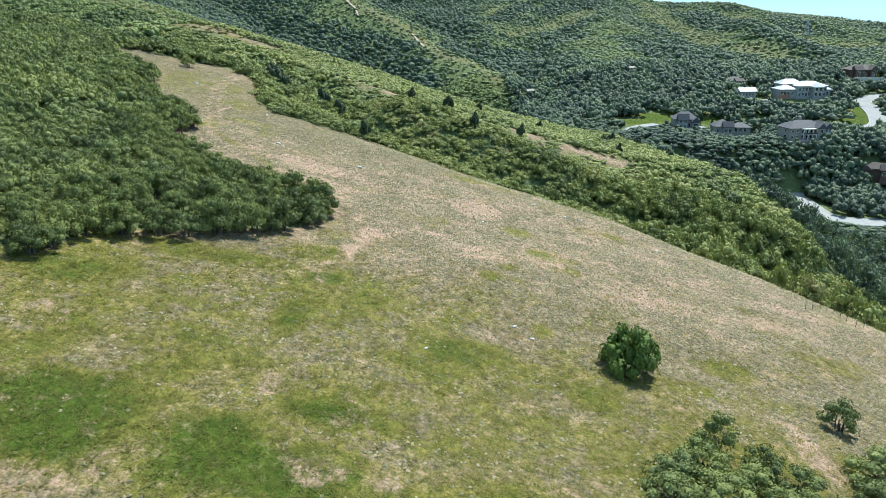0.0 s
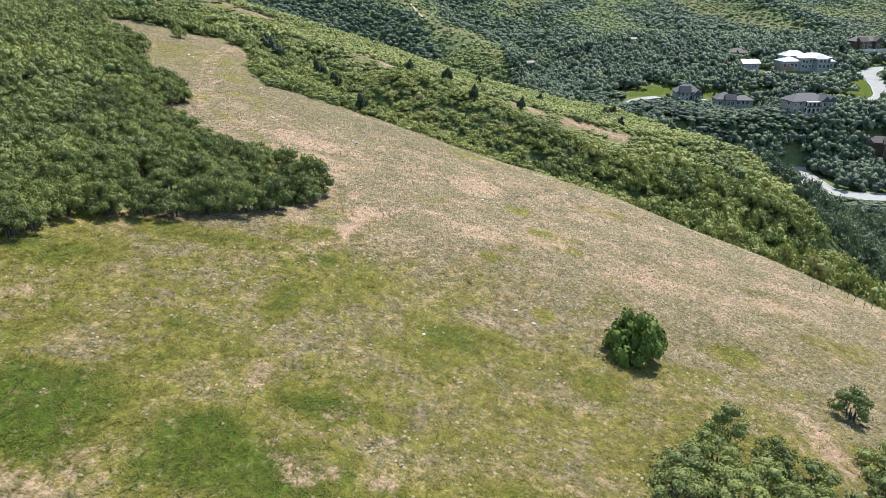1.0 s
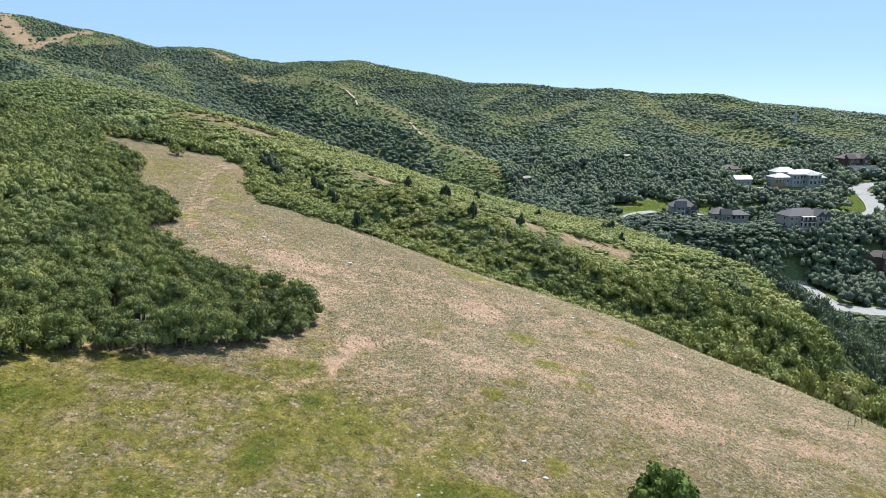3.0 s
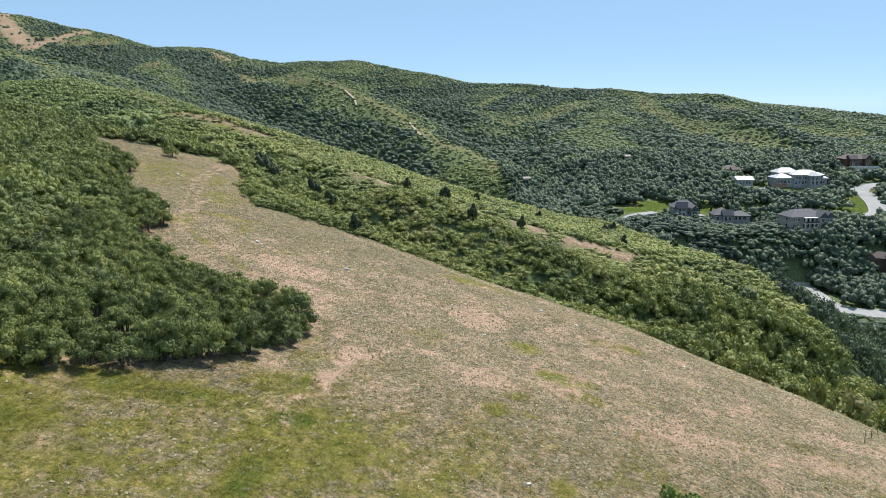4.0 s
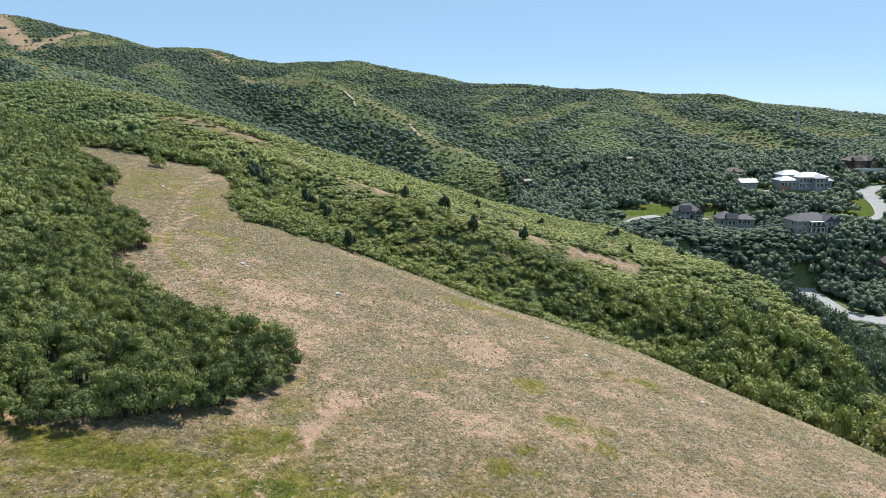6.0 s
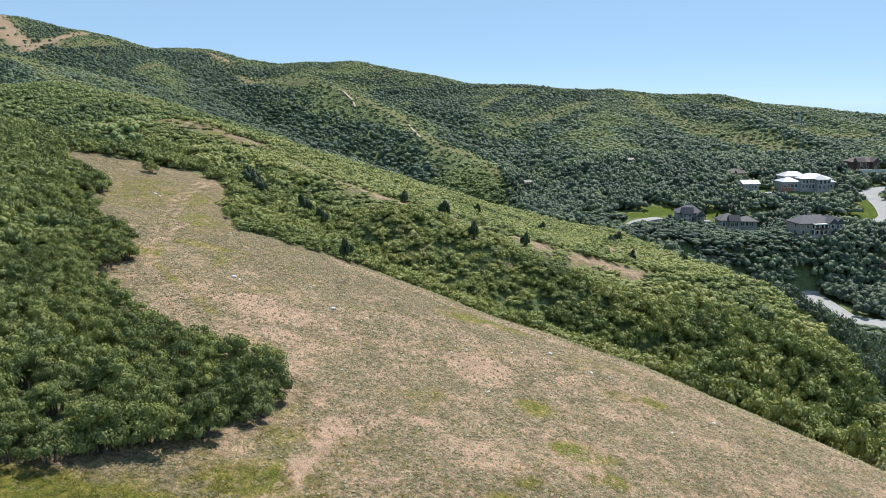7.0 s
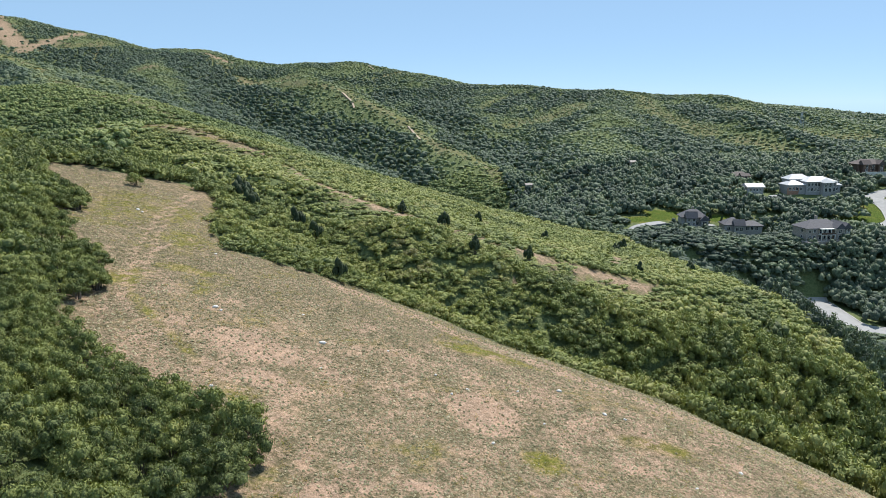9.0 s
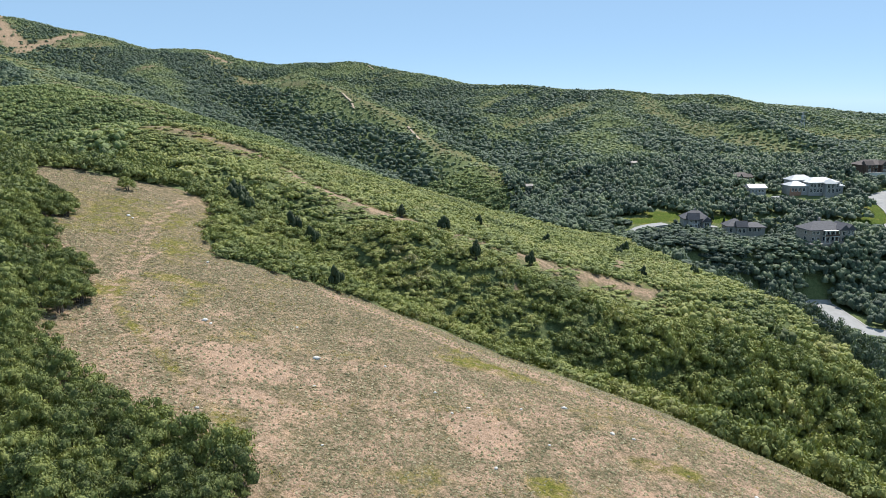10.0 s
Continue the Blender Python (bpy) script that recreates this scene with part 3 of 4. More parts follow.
hill_crowns = [crown(rng, 3, 1, 24, 0.16, 0.85, 0.2, 0.8, 0.35) for _ in range(8)]
tiny_crowns = [crown(rng, 1, 1, 4, 0.34, 0.8, 0.2, 0.9, 0.36) for _ in range(12)]

# scrub oak round the meadow: the shrubs along its edge one by one, the rest as a thicket
X, Y = scatter(rng, -95, -6, 33, 140, 1.5)
ok = in_reach(X, Y) & ~inside(X, Y, MEADOW) & (Y < 140) & (X < -8 - 0.9 * np.maximum(Y - 62, 0) * 0.55)
X, Y = X[ok], Y[ok]
edge = near_line(X, Y, SCRUB_EDGE)
order = np.argsort(edge + 0.12 * np.maximum(Y - 40, 0))
one_by_one, rest = order[:270], order[270:]


def trunk_mesh(rng, height_m):
    bm = bmesh.new()
    for k in range(5):
        a, lean = k * 1.256 + rng.uniform(-0.4, 0.4), rng.uniform(0.12, 0.28)
        p = Vector((0.12 * math.cos(a), 0.12 * math.sin(a), -0.15))
        rings = []
        for j in range(4):
            r = 0.075 * (1 - 0.22 * j)
            rings.append([bm.verts.new(p + Vector((r * math.cos(b), r * math.sin(b), 0))) for b in (0, 1.57, 3.14, 4.71)])
            p = p + Vector((math.cos(a) * lean + rng.uniform(-0.1, 0.1), math.sin(a) * lean + rng.uniform(-0.1, 0.1), 1)) * height_m / 3
        for lo, hi in zip(rings, rings[1:]):
            for i in range(4):
                bm.faces.new((lo[i], lo[(i + 1) % 4], hi[(i + 1) % 4], hi[i]))
    me = bpy.data.meshes.new("trunk")
    bm.to_mesh(me)
    bm.free()
    me.materials.append(mat_bark)
    return me


trunk_meshes = [trunk_mesh(rng, 0.42) for _ in range(3)]
crown_meshes = [mesh_of("crown", v, f, mat_oak_one) for v, f in near_crowns]


def shrub(name, label, category, x, y, radius, tall, crown_mesh, trunk, group="", turn=0.0):
    """An Empty at the foot, with the stems and the crown under it; the meshes are shared."""
    base = tagged(new(name), label, category, group)
    base.matrix_basis = pose(x, y, float(height(x, y)), 0, 0, turn)
    stems = new("trunk", trunk)
    leaves = new("crown", crown_mesh)
    stems.scale, leaves.scale = (radius, radius, tall), (radius, radius, tall)
    leaves.location = (0, 0, -tall * 0.05)
    for o in (stems, leaves):
        o.parent = base
    return base


for n, i in enumerate(one_by_one):
    grow = 0.85 + 0.3 * rng.uniform()
    shrub("oak_shrub", "green scrub oak shrub at the edge of the meadow", "shrub", X[i], Y[i], 1.2 * grow, 2.15 * grow * rng.uniform(0.9, 1.1), crown_meshes[n % 6], trunk_meshes[n % 3], "scrub oaks along the meadow", rng.uniform(0, 360))
xr, yr = X[rest], Y[rest]
tone = 0.43 + 0.16 * rolling(xr, yr, 18, 31) + rng.uniform(-0.16, 0.16, len(xr))
wide, tall = 1.3 * rng.uniform(0.7, 1.3, len(xr)), 2.25 * rng.uniform(0.72, 1.2, len(xr))
for nm, on, tpl in (("scrub_oak_thicket", yr < 62, full_crowns), ("scrub_oak_thicket", yr >= 62, mid_crowns)):
    thicket(nm, "dense green scrub oak thicket beside the meadow", "shrubs", tpl, xr[on], yr[on], wide[on], tall[on], tone[on], mat_oak, rng)

# the gully and the bench behind the rim
X, Y = scatter(rng, -75, 150, 128, 310, 2.4)
X1, Y1 = scatter(rng, -60, 150, 60, 128, 1.9)
X, Y = np.concatenate([X, X1]), np.concatenate([Y, Y1])
west = X < -8 - 0.9 * np.maximum(Y - 62, 0) * 0.55
ok = in_reach(X, Y) & ~inside(X, Y, MEADOW) & ~(west & (Y < 140)) & built_free(X, Y) & ((X < 72 + 4 * rolling(X, Y, 30, 43)) | (Y < 118))
ok &= (height(X, Y) > -47) & (Y < 300 - 0.15 * X)
clear = from_tracks(X, Y)
ok &= clear > 0.36
ok &= rng.uniform(size=X.shape) < 0.96
X, Y, clear = X[ok], Y[ok], clear[ok]
deep = step01(X, 5, 45) * (1 - step01(Y, 112, 140))
size = (0.8 + 0.2 * clear) * (1.4 + 0.6 * deep) * rng.uniform(0.7, 1.3, len(X))
room = np.ones(len(X))
for wide, line in TRACKS:
    for ahead in (2, 5, 8):
        room = np.minimum(room, np.clip(near_line(X, Y + ahead, line) / (1.6 * wide + 2), 0.4, 1))
tall = room * (0.7 + 0.3 * clear) * (1.6 + 2.2 * deep) * rng.uniform(0.7, 1.25, len(X)) * (1 - 0.2 * step01(Y, 120, 150))
tone = 0.62 - 0.13 * deep + 0.2 * rolling(X, Y, 30, 42) + rng.uniform(-0.2, 0.2, len(X)) + 0.1 * step01(X, 20, 40) * (1 - step01(Y, 112, 125))
tone = tone + 0.28 * (sunny(X, Y) - 0.55) * step01(Y, 150, 175)
for nm, lab, on, tpl in (("gully_scrub", "deep green oak scrub filling the gully", Y < 128, gully_crowns), ("bench_scrub", "mixed green scrub on the bench behind the gully", Y >= 128, bench_crowns)):
    thicket(nm, lab, "shrubs", tpl, X[on], Y[on], size[on], tall[on], tone[on], mat_oak, rng)

# low undergrowth between the taller scrub
X, Y = scatter(rng, -85, 60, 96, 205, 1.75)
ok = in_reach(X, Y) & ~inside(X, Y, MEADOW) & (X < 66)
for wide, line in TRACKS:
    for ahead in (0, 3, 6):
        ok &= near_line(X, Y + ahead, line) > wide + 0.8
X, Y = X[ok], Y[ok]
thicket("undergrowth", "low green undergrowth between the taller scrub", "shrubs", hill_crowns, X, Y, 0.95 * rng.uniform(0.7, 1.3, len(X)), 0.75 * rng.uniform(0.6, 1.3, len(X)), 0.5 + 0.2 * rolling(X, Y, 20, 44) + rng.uniform(-0.2, 0.2, len(X)), mat_oak, rng)

# woods round the houses
X, Y = scatter(rng, 40, 340, 110, 470, 3.5)
X1, Y1 = scatter(rng, 100, 200, 250, 284, 3.0)      # closer on the steep bank below the houses
X, Y = np.concatenate([X, X1]), np.concatenate([Y, Y1])
ok = in_reach(X, Y) & built_free(X, Y) & ((X >= 72 + 4 * rolling(X, Y, 30, 43)) & (Y >= 118) | (Y >= 300 - 0.15 * X) | (height(X, Y) <= -47)) & (rng.uniform(size=X.shape) < 0.95)
X, Y = X[ok], Y[ok]
tone = 0.24 + 0.18 * rolling(X, Y, 40, 51) + rng.uniform(-0.2, 0.2, len(X)) + 0.25 * step01(Y, 400, 470)
low_front = 1 - 0.5 * step01(X, 55, 62) * (1 - step01(X, 136, 142)) * step01(Y, 262, 270) * (1 - step01(Y, 314, 318))
verge = np.min([near_line(X + 0.53 * k, Y + 0.85 * k, ROADS[3][1]) for k in (6, 11, 16, 21)], axis=0)
low_front = low_front * np.clip(verge / 8, 0.2, 1)
wide, tall = np.where(Y < 205, 2.3, 2.75) * rng.uniform(0.65, 1.35, len(X)), low_front * 4.7 * rng.uniform(0.7, 1.25, len(X))
for nm, lab, on, tpl in (("slope_woods", "dark green broadleaf trees on the slope below the bench", Y < 205, gully_crowns), ("valley_woods", "dark green broadleaf woods round the houses", Y >= 205, far_crowns)):
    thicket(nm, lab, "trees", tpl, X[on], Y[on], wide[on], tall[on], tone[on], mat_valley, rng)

# the hill behind the meadow
X, Y = scatter(rng, -330, 45, 120, 480, 3.3)
ok = in_reach(X, Y) & ~inside(X, Y, MEADOW) & ((X < -75) | (Y > 306)) & ((Y >= 140) | (X < -95))
ok &= from_tracks(X, Y) > 0.3 + 0.25 * rng.uniform(size=X.shape)
ok &= rng.uniform(size=X.shape) < 0.97 - 0.3 * (rolling(X, Y, 60, 61) > 0.55)
X, Y = X[ok], Y[ok]
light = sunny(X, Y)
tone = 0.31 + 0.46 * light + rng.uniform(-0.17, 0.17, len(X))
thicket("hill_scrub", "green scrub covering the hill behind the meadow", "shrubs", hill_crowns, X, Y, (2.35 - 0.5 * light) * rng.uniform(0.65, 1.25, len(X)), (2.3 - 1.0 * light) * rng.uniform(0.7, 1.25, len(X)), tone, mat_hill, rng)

# the far slopes, their leaf colour blued for haze
X, Y = scatter(rng, -820, 850, 430, 1130, 3.8)
ok = in_reach(X, Y) & (((X >= 45) & (Y >= 470)) | ((X < 45) & (Y >= 480)) | (X > 340)) & ((from_tracks(X, Y) > 0.3 + 0.25 * rng.uniform(size=X.shape)) | (rng.uniform(size=X.shape) < 0.08))
X, Y = X[ok], Y[ok]
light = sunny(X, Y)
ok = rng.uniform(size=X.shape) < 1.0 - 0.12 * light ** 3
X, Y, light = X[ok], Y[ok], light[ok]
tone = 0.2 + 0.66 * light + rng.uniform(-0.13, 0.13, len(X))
thicket("far_woods", "green scrub woods on the far mountain slopes", "trees", tiny_crowns, X, Y, (2.75 - 0.9 * light) * rng.uniform(0.55, 1.35, len(X)), (2.9 - 1.7 * light) * rng.uniform(0.6, 1.3, len(X)), tone, mat_hazy_woods, rng)

# ---- single plants ----
rng = np.random.RandomState(11)
lone_parts = crown(rng, 40, 1, 2600, 0.05, 0.95, 0.06, 0.85, 0.2)
lone_parts[0][:, 2] -= 0.14
lone_mesh = mesh_of("crown", lone_parts[0], lone_parts[1], mat_lone)
lone = shrub("lone_tree", "dense rounded dark green lone tree in the meadow", "tree", 11.0, 36.6, 2.0, 3.3, lone_mesh, trunk_meshes[0], turn=40)
for x, y, r, h, k in [(22.9, 34.3, 1.25, 2.1, 0), (-42.5, 115.8, 1.3, 2.0, 1), (21.8, 29.0, 1.6, 1.9, 2)]:
    shrub("lone_shrub", "small rounded grey-green shrub standing in dry grass", "shrub", x, y, r, h, crown_meshes[k], trunk_meshes[k], turn=70 * k)
for n, (x, y, r, h) in enumerate([(10.6, 26.2, 1.5, 1.5), (12.2, 27.4, 1.35, 1.7), (13.6, 29.3, 1.0, 2.0), (15.4, 28.0, 1.1, 1.6), (16.6, 26.9, 1.2, 1.4), (14.0, 26.4, 1.4, 1.6), (12.0, 24.9, 1.6, 1.6), (9.6, 24.8, 1.3, 1.3), (15.6, 25.0, 1.4, 1.5),
                                  (17.8, 25.2, 1.2, 1.3), (20.6, 27.0, 1.3, 1.7), (22.8, 27.6, 1.4, 1.7)]):
    shrub("oak_shrub", "grey-green scrub oak shrub in a meadow clump", "shrub", x, y, r, h, crown_meshes[n % 5], trunk_meshes[n % 3], "clump of shrubs in the meadow", 50 * n)

# thin bare saplings standing near the rim
def sapling_mesh(rng):
    bm = bmesh.new()
    def twig(p, way, length, thick):
        side = way.orthogonal().normalized()
        up = way.cross(side).normalized()
        lo = [bm.verts.new(p + (side * math.cos(b) + up * math.sin(b)) * thick) for b in (0, 2.09, 4.19)]
        tip = bm.verts.new(p + way * length)
        for i in range(3):
            bm.faces.new((lo[i], lo[(i + 1) % 3], tip))
    twig(Vector((0, 0, -0.1)), Vector((rng.uniform(-0.1, 0.1), rng.uniform(-0.1, 0.1), 1)).normalized(), 1.3, 0.035)
    for k in range(9):
        a, z = k * 2.4, 0.3 + 0.09 * k
        twig(Vector((0, 0, z)), Vector((math.cos(a), math.sin(a), 1.1)).normalized(), 0.5 - 0.03 * k, 0.016)
    me = bpy.data.meshes.new("sapling")
    bm.to_mesh(me)
    bm.free()
    me.materials.append(mat_bark)
    return me


sapling_meshes = [sapling_mesh(rng) for _ in range(3)]
for n, (x, y) in enumerate([(35.9, 60.3), (37.5, 60.6), (36.8, 58.4), (36.6, 57.1), (36.8, 55.9), (32.1, 56.1), (33.6, 57.6), (38.4, 57.2)]):
    tree = tagged(new("sapling", sapling_meshes[n % 3]), "thin grey leafless sapling in the dry grass", "sapling", "saplings near the rim")
    tree.matrix_basis = pose(x, y, float(height(x, y)), 0, 0, 65 * n) @ Matrix.Scale(0.85 + 0.07 * (n % 4), 4)

# dark upright junipers on the bench and by the rim
juniper_parts = crown(rng, 14, 1, 220, 0.09)
juniper_mesh = mesh_of("crown", juniper_parts[0], juniper_parts[1], mat_juniper)
for n, (x, y, r, h) in enumerate([(-11.5, 95.6, 1.2, 3.2), (0.3, 136, 1.7, 3.4), (50, 207, 2.0, 4.2), (73, 244, 2.0, 4.0), (63, 226, 1.6, 3.2), (5, 120, 1.2, 3.4), (44, 190, 1.5, 3.0), (-31, 127, 2.4, 4.4), (-29, 124, 1.9, 3.8), (-22, 123.5, 1.8, 4.0), (-19, 121, 1.7, 3.6),
                                  (8, 172, 1.3, 3.6), (24, 178, 1.4, 3.2), (37, 146, 1.2, 3.0), (14, 128, 1.1, 3.2), (-7, 142, 1.2, 2.8), (58, 176, 1.5, 3.4)]):
    shrub("juniper", "dark green upright juniper among lighter scrub", "tree", x, y, 0.75 * r, 0.8 * h, juniper_mesh, trunk_meshes[n % 3], "junipers among the scrub", 37 * n)

# pale rocks lying in the meadow
rock_meshes = []
for k in range(4):
    v, f = ico(2)
    v = v * (1 + rng.uniform(-0.25, 0.25, (len(v), 1))) * (1, 0.75, 0.5)
    rock_meshes.append(mesh_of("rock", v, f, mat_rock))
for n, (x, y, s) in enumerate([(-9.4, 72.6, 0.42), (-18.8, 75.7, 0.4), (-18.2, 75.3, 0.25), (5.4, 38.9, 0.22), (4.4, 40.2, 0.2), (-1.2, 35.3, 0.18), (12.5, 69.4, 0.3), (14, 69.1, 0.2), (2.0, 69, 0.22), (-0.4, 70.5, 0.2), (0.8, 67.7, 0.2), (9.6, 73, 0.32), (-24, 92, 0.25), (-12.2, 79, 0.2),
                                (21, 64.5, 0.25), (-14.6, 61.8, 0.2), (6, 71, 0.18), (3.4, 61.5, 0.22), (-4.3, 73.5, 0.18), (-8.8, 68.3, 0.16), (16.4, 60.6, 0.18), (-37, 103.5, 0.4), (-36.2, 102.8, 0.3), (10.6, 47.2, 0.15), (-6.9, 60.4, 0.15), (7.4, 66.2, 0.17)]):
    r = tagged(new("rock", rock_meshes[n % 4]), "small pale weathered rock lying in the dry meadow", "rock", "rocks in the meadow")
    s *= 0.7
    r.matrix_basis = pose(x, y, float(height(x, y)) + 0.15 * s, 0, 0, 47 * n) @ Matrix.Diagonal((s, s, s, 1))

# ---- low growth of the meadow ----
def rosette(rng, leaves, size, lift):
    """A low leafy mound: an uneven ring of leaf tips round a raised heart."""
    a = np.arange(leaves) * 6.283 / leaves + rng.uniform(-0.3, 0.3, leaves)
    r = size * rng.uniform(0.6, 1.4, leaves)
    ring = np.stack([r * np.cos(a), r * np.sin(a), rng.uniform(-0.1, 0.35, leaves)], 1)
    heart = np.array([[rng.uniform(-0.2, 0.2), rng.uniform(-0.2, 0.2), lift]])
    k = np.arange(leaves)
    return np.concatenate([ring, heart]), np.stack([k, (k + 1) % leaves, np.full(leaves, leaves)], 1)


def blades(rng, count):
    a, lean = rng.uniform(0, 6.283, count), rng.uniform(0.5, 1.4, count)
    foot = rng.uniform(-0.6, 0.6, (count, 2))
    side = np.stack([-np.sin(a), np.cos(a)], 1) * 0.07
    tip = foot + np.stack([np.cos(a), np.sin(a)], 1) * lean[:, None]
    z = np.zeros(count)
    v = np.stack([np.c_[foot - side, z], np.c_[foot + side, z], np.c_[tip, rng.uniform(0.6, 1.1, count)]], 1).reshape(-1, 3)
    return v, np.arange(3 * count).reshape(-1, 3)


forbs = [rosette(rng, 6, 0.85, 0.9) for _ in range(6)]
tufts = [blades(rng, 13) for _ in range(6)]
X1, Y1 = scatter(rng, -40, 48, 18, 62, 0.23)
X3, Y3 = scatter(rng, -40, 40, -30, 18, 1.0)
X2, Y2 = scatter(rng, -62, 55, 62, 122, 0.33)
X, Y = np.concatenate([X1, X2, X3]), np.concatenate([Y1, Y2, Y3])
ok = (in_reach(X, Y) | (Y < 18)) & inside(X, Y, MEADOW) & (0.48 * X + 0.877 * (Y - 85.5) < 9)
X, Y = X[ok], Y[ok]
g, b, _ = cover_of(X, Y)
ok = rng.uniform(size=X.shape) < np.clip(1.0 - 1.4 * g - 0.55 * np.maximum(b - 0.42, 0) + 0.25 * rolling(X, Y, 6, 81) + 0.45 * rolling(X, Y, 1.9, 83), 0.01, 0.97)
X, Y = X[ok], Y[ok]
size = rng.uniform(0.05, 0.13, len(X)) * (1 + 0.25 * (Y > 62))
thicket("meadow_forbs", "low grey-green weeds dotting the dry meadow", "weeds", forbs, X, Y, size, size * 0.95, 0.42 - 0.26 * step01(Y, 74, 90) + 0.24 * rolling(X, Y, 12, 82) + rng.uniform(-0.45, 0.5, len(X)), mat_forb, rng, 0.0)
X1, Y1 = scatter(rng, -36, 40, 18, 52, 0.29)
X2, Y2 = scatter(rng, -60, 50, 52, 118, 0.7)
X, Y = np.concatenate([X1, X2]), np.concatenate([Y1, Y2])
ok = in_reach(X, Y) & inside(X, Y, MEADOW)
X, Y = X[ok], Y[ok]
g, b, _ = cover_of(X, Y)
ok = rng.uniform(size=X.shape) < np.clip(0.2 + 0.8 * g - 0.4 * b + 0.6 * np.clip(1.5 - near_line(X, Y, RIM) / 2.0, 0, 1), 0.05, 0.95)
X, Y, g = X[ok], Y[ok], g[ok]
size = rng.uniform(0.15, 0.36, len(X))
thicket("meadow_grass", "long green and straw-coloured meadow grass", "grass", tufts, X, Y, size, size * 0.5, np.clip(0.85 - 0.6 * g + rng.uniform(-0.25, 0.3, len(X)), 0, 1), mat_grass, rng, 0.02)

# ---- roads ----
mat_road = plain("pale_concrete", (0.264, 0.260, 0.255), 0.85, spread=0.1, scale=0.6)
mat_kerb = plain("kerb_concrete", (0.352, 0.343, 0.326), 0.85, spread=0.08, scale=2)


def smooth_line(line, steps=6):
    p = [line[0]] + list(line) + [line[-1]]
    out = []
    for i in range(1, len(p) - 2):
        for k in range(steps):
            t = k / steps
            a, b, c, d = (np.array(q, float) for q in p[i - 1:i + 3])
            out.append(0.5 * (2 * b + (c - a) * t + (2 * a - 5 * b + 4 * c - d) * t * t + (3 * b - a - 3 * c + d) * t ** 3))
    return out + [np.array(line[-1], float)]


def ribbon(name, line, half, lift, mat, label, category, shift=0.0, parent=None):
    pts = smooth_line(line)
    bm = bmesh.new()
    rows = []
    for i, p in enumerate(pts):
        d = pts[min(i + 1, len(pts) - 1)] - pts[max(i - 1, 0)]
        n = np.array([-d[1], d[0]]) / np.hypot(*d)
        c = p + n * shift
        z = max(float(height(*(c + n * half * s))) for s in (-1, 0, 1)) + lift
        rows.append([bm.verts.new((*(c + n * half * s), z + h)) for s, h in ((-1, -1.5), (-1, 0), (1, 0), (1, -1.5))])
    for a, b in zip(rows, rows[1:]):
        for i in range(3):
            bm.faces.new((a[i], a[i + 1], b[i + 1], b[i]))
    me = bpy.data.meshes.new(name)
    bm.to_mesh(me)
    bm.free()
    me.materials.append(mat)
    o = new(name, me)
    if parent:
        o.parent = parent
    else:
        tagged(o, label, category, kind="structure")
    return o


for n, (half, line) in enumerate(ROADS):
    road = ribbon("road", line, half, 0.25, mat_road, "pale concrete residential road", "road")
    if half > 3.3:
        for side in (-1, 1):
            ribbon("kerb", line, 0.22, 0.37, mat_kerb, "", "", side * (half + 0.2), road)

mat_path = plain("trodden_earth", (0.352, 0.273, 0.198), 0.95, spread=0.2, scale=0.5)
for half, line in ((0.9, [(-99, 714), (-93, 702), (-86, 683), (-82, 669)]), (0.9, [(-29, 609), (-26, 601), (-22, 585), (-18, 568)]), (1.0, [(-108, 1036), (-103, 1028), (-97, 1012)])):
    ribbon("footpath", line, half, 0.9, mat_path, "pale trodden footpath down a grassy spur", "path")

# ---- houses ----
def part(name, bm, mat, parent, label=""):
    me = bpy.data.meshes.new(name)
    bmesh.ops.recalc_face_normals(bm, faces=bm.faces)
    bm.to_mesh(me)
    bm.free()
    me.materials.append(mat)
    o = new(name, me)
    o.parent = parent
    return tagged(o, label)


def box(bm, x0, x1, y0, y1, z0, z1):
    v = [bm.verts.new((x, y, z)) for x in (x0, x1) for y in (y0, y1) for z in (z0, z1)]
    for f in ((0, 1, 3, 2), (4, 6, 7, 5), (0, 4, 5, 1), (2, 3, 7, 6), (0, 2, 6, 4), (1, 5, 7, 3)):
        bm.faces.new([v[i] for i in f])


def boxed(*b):
    bm = bmesh.new()
    box(bm, *b)
    return bm


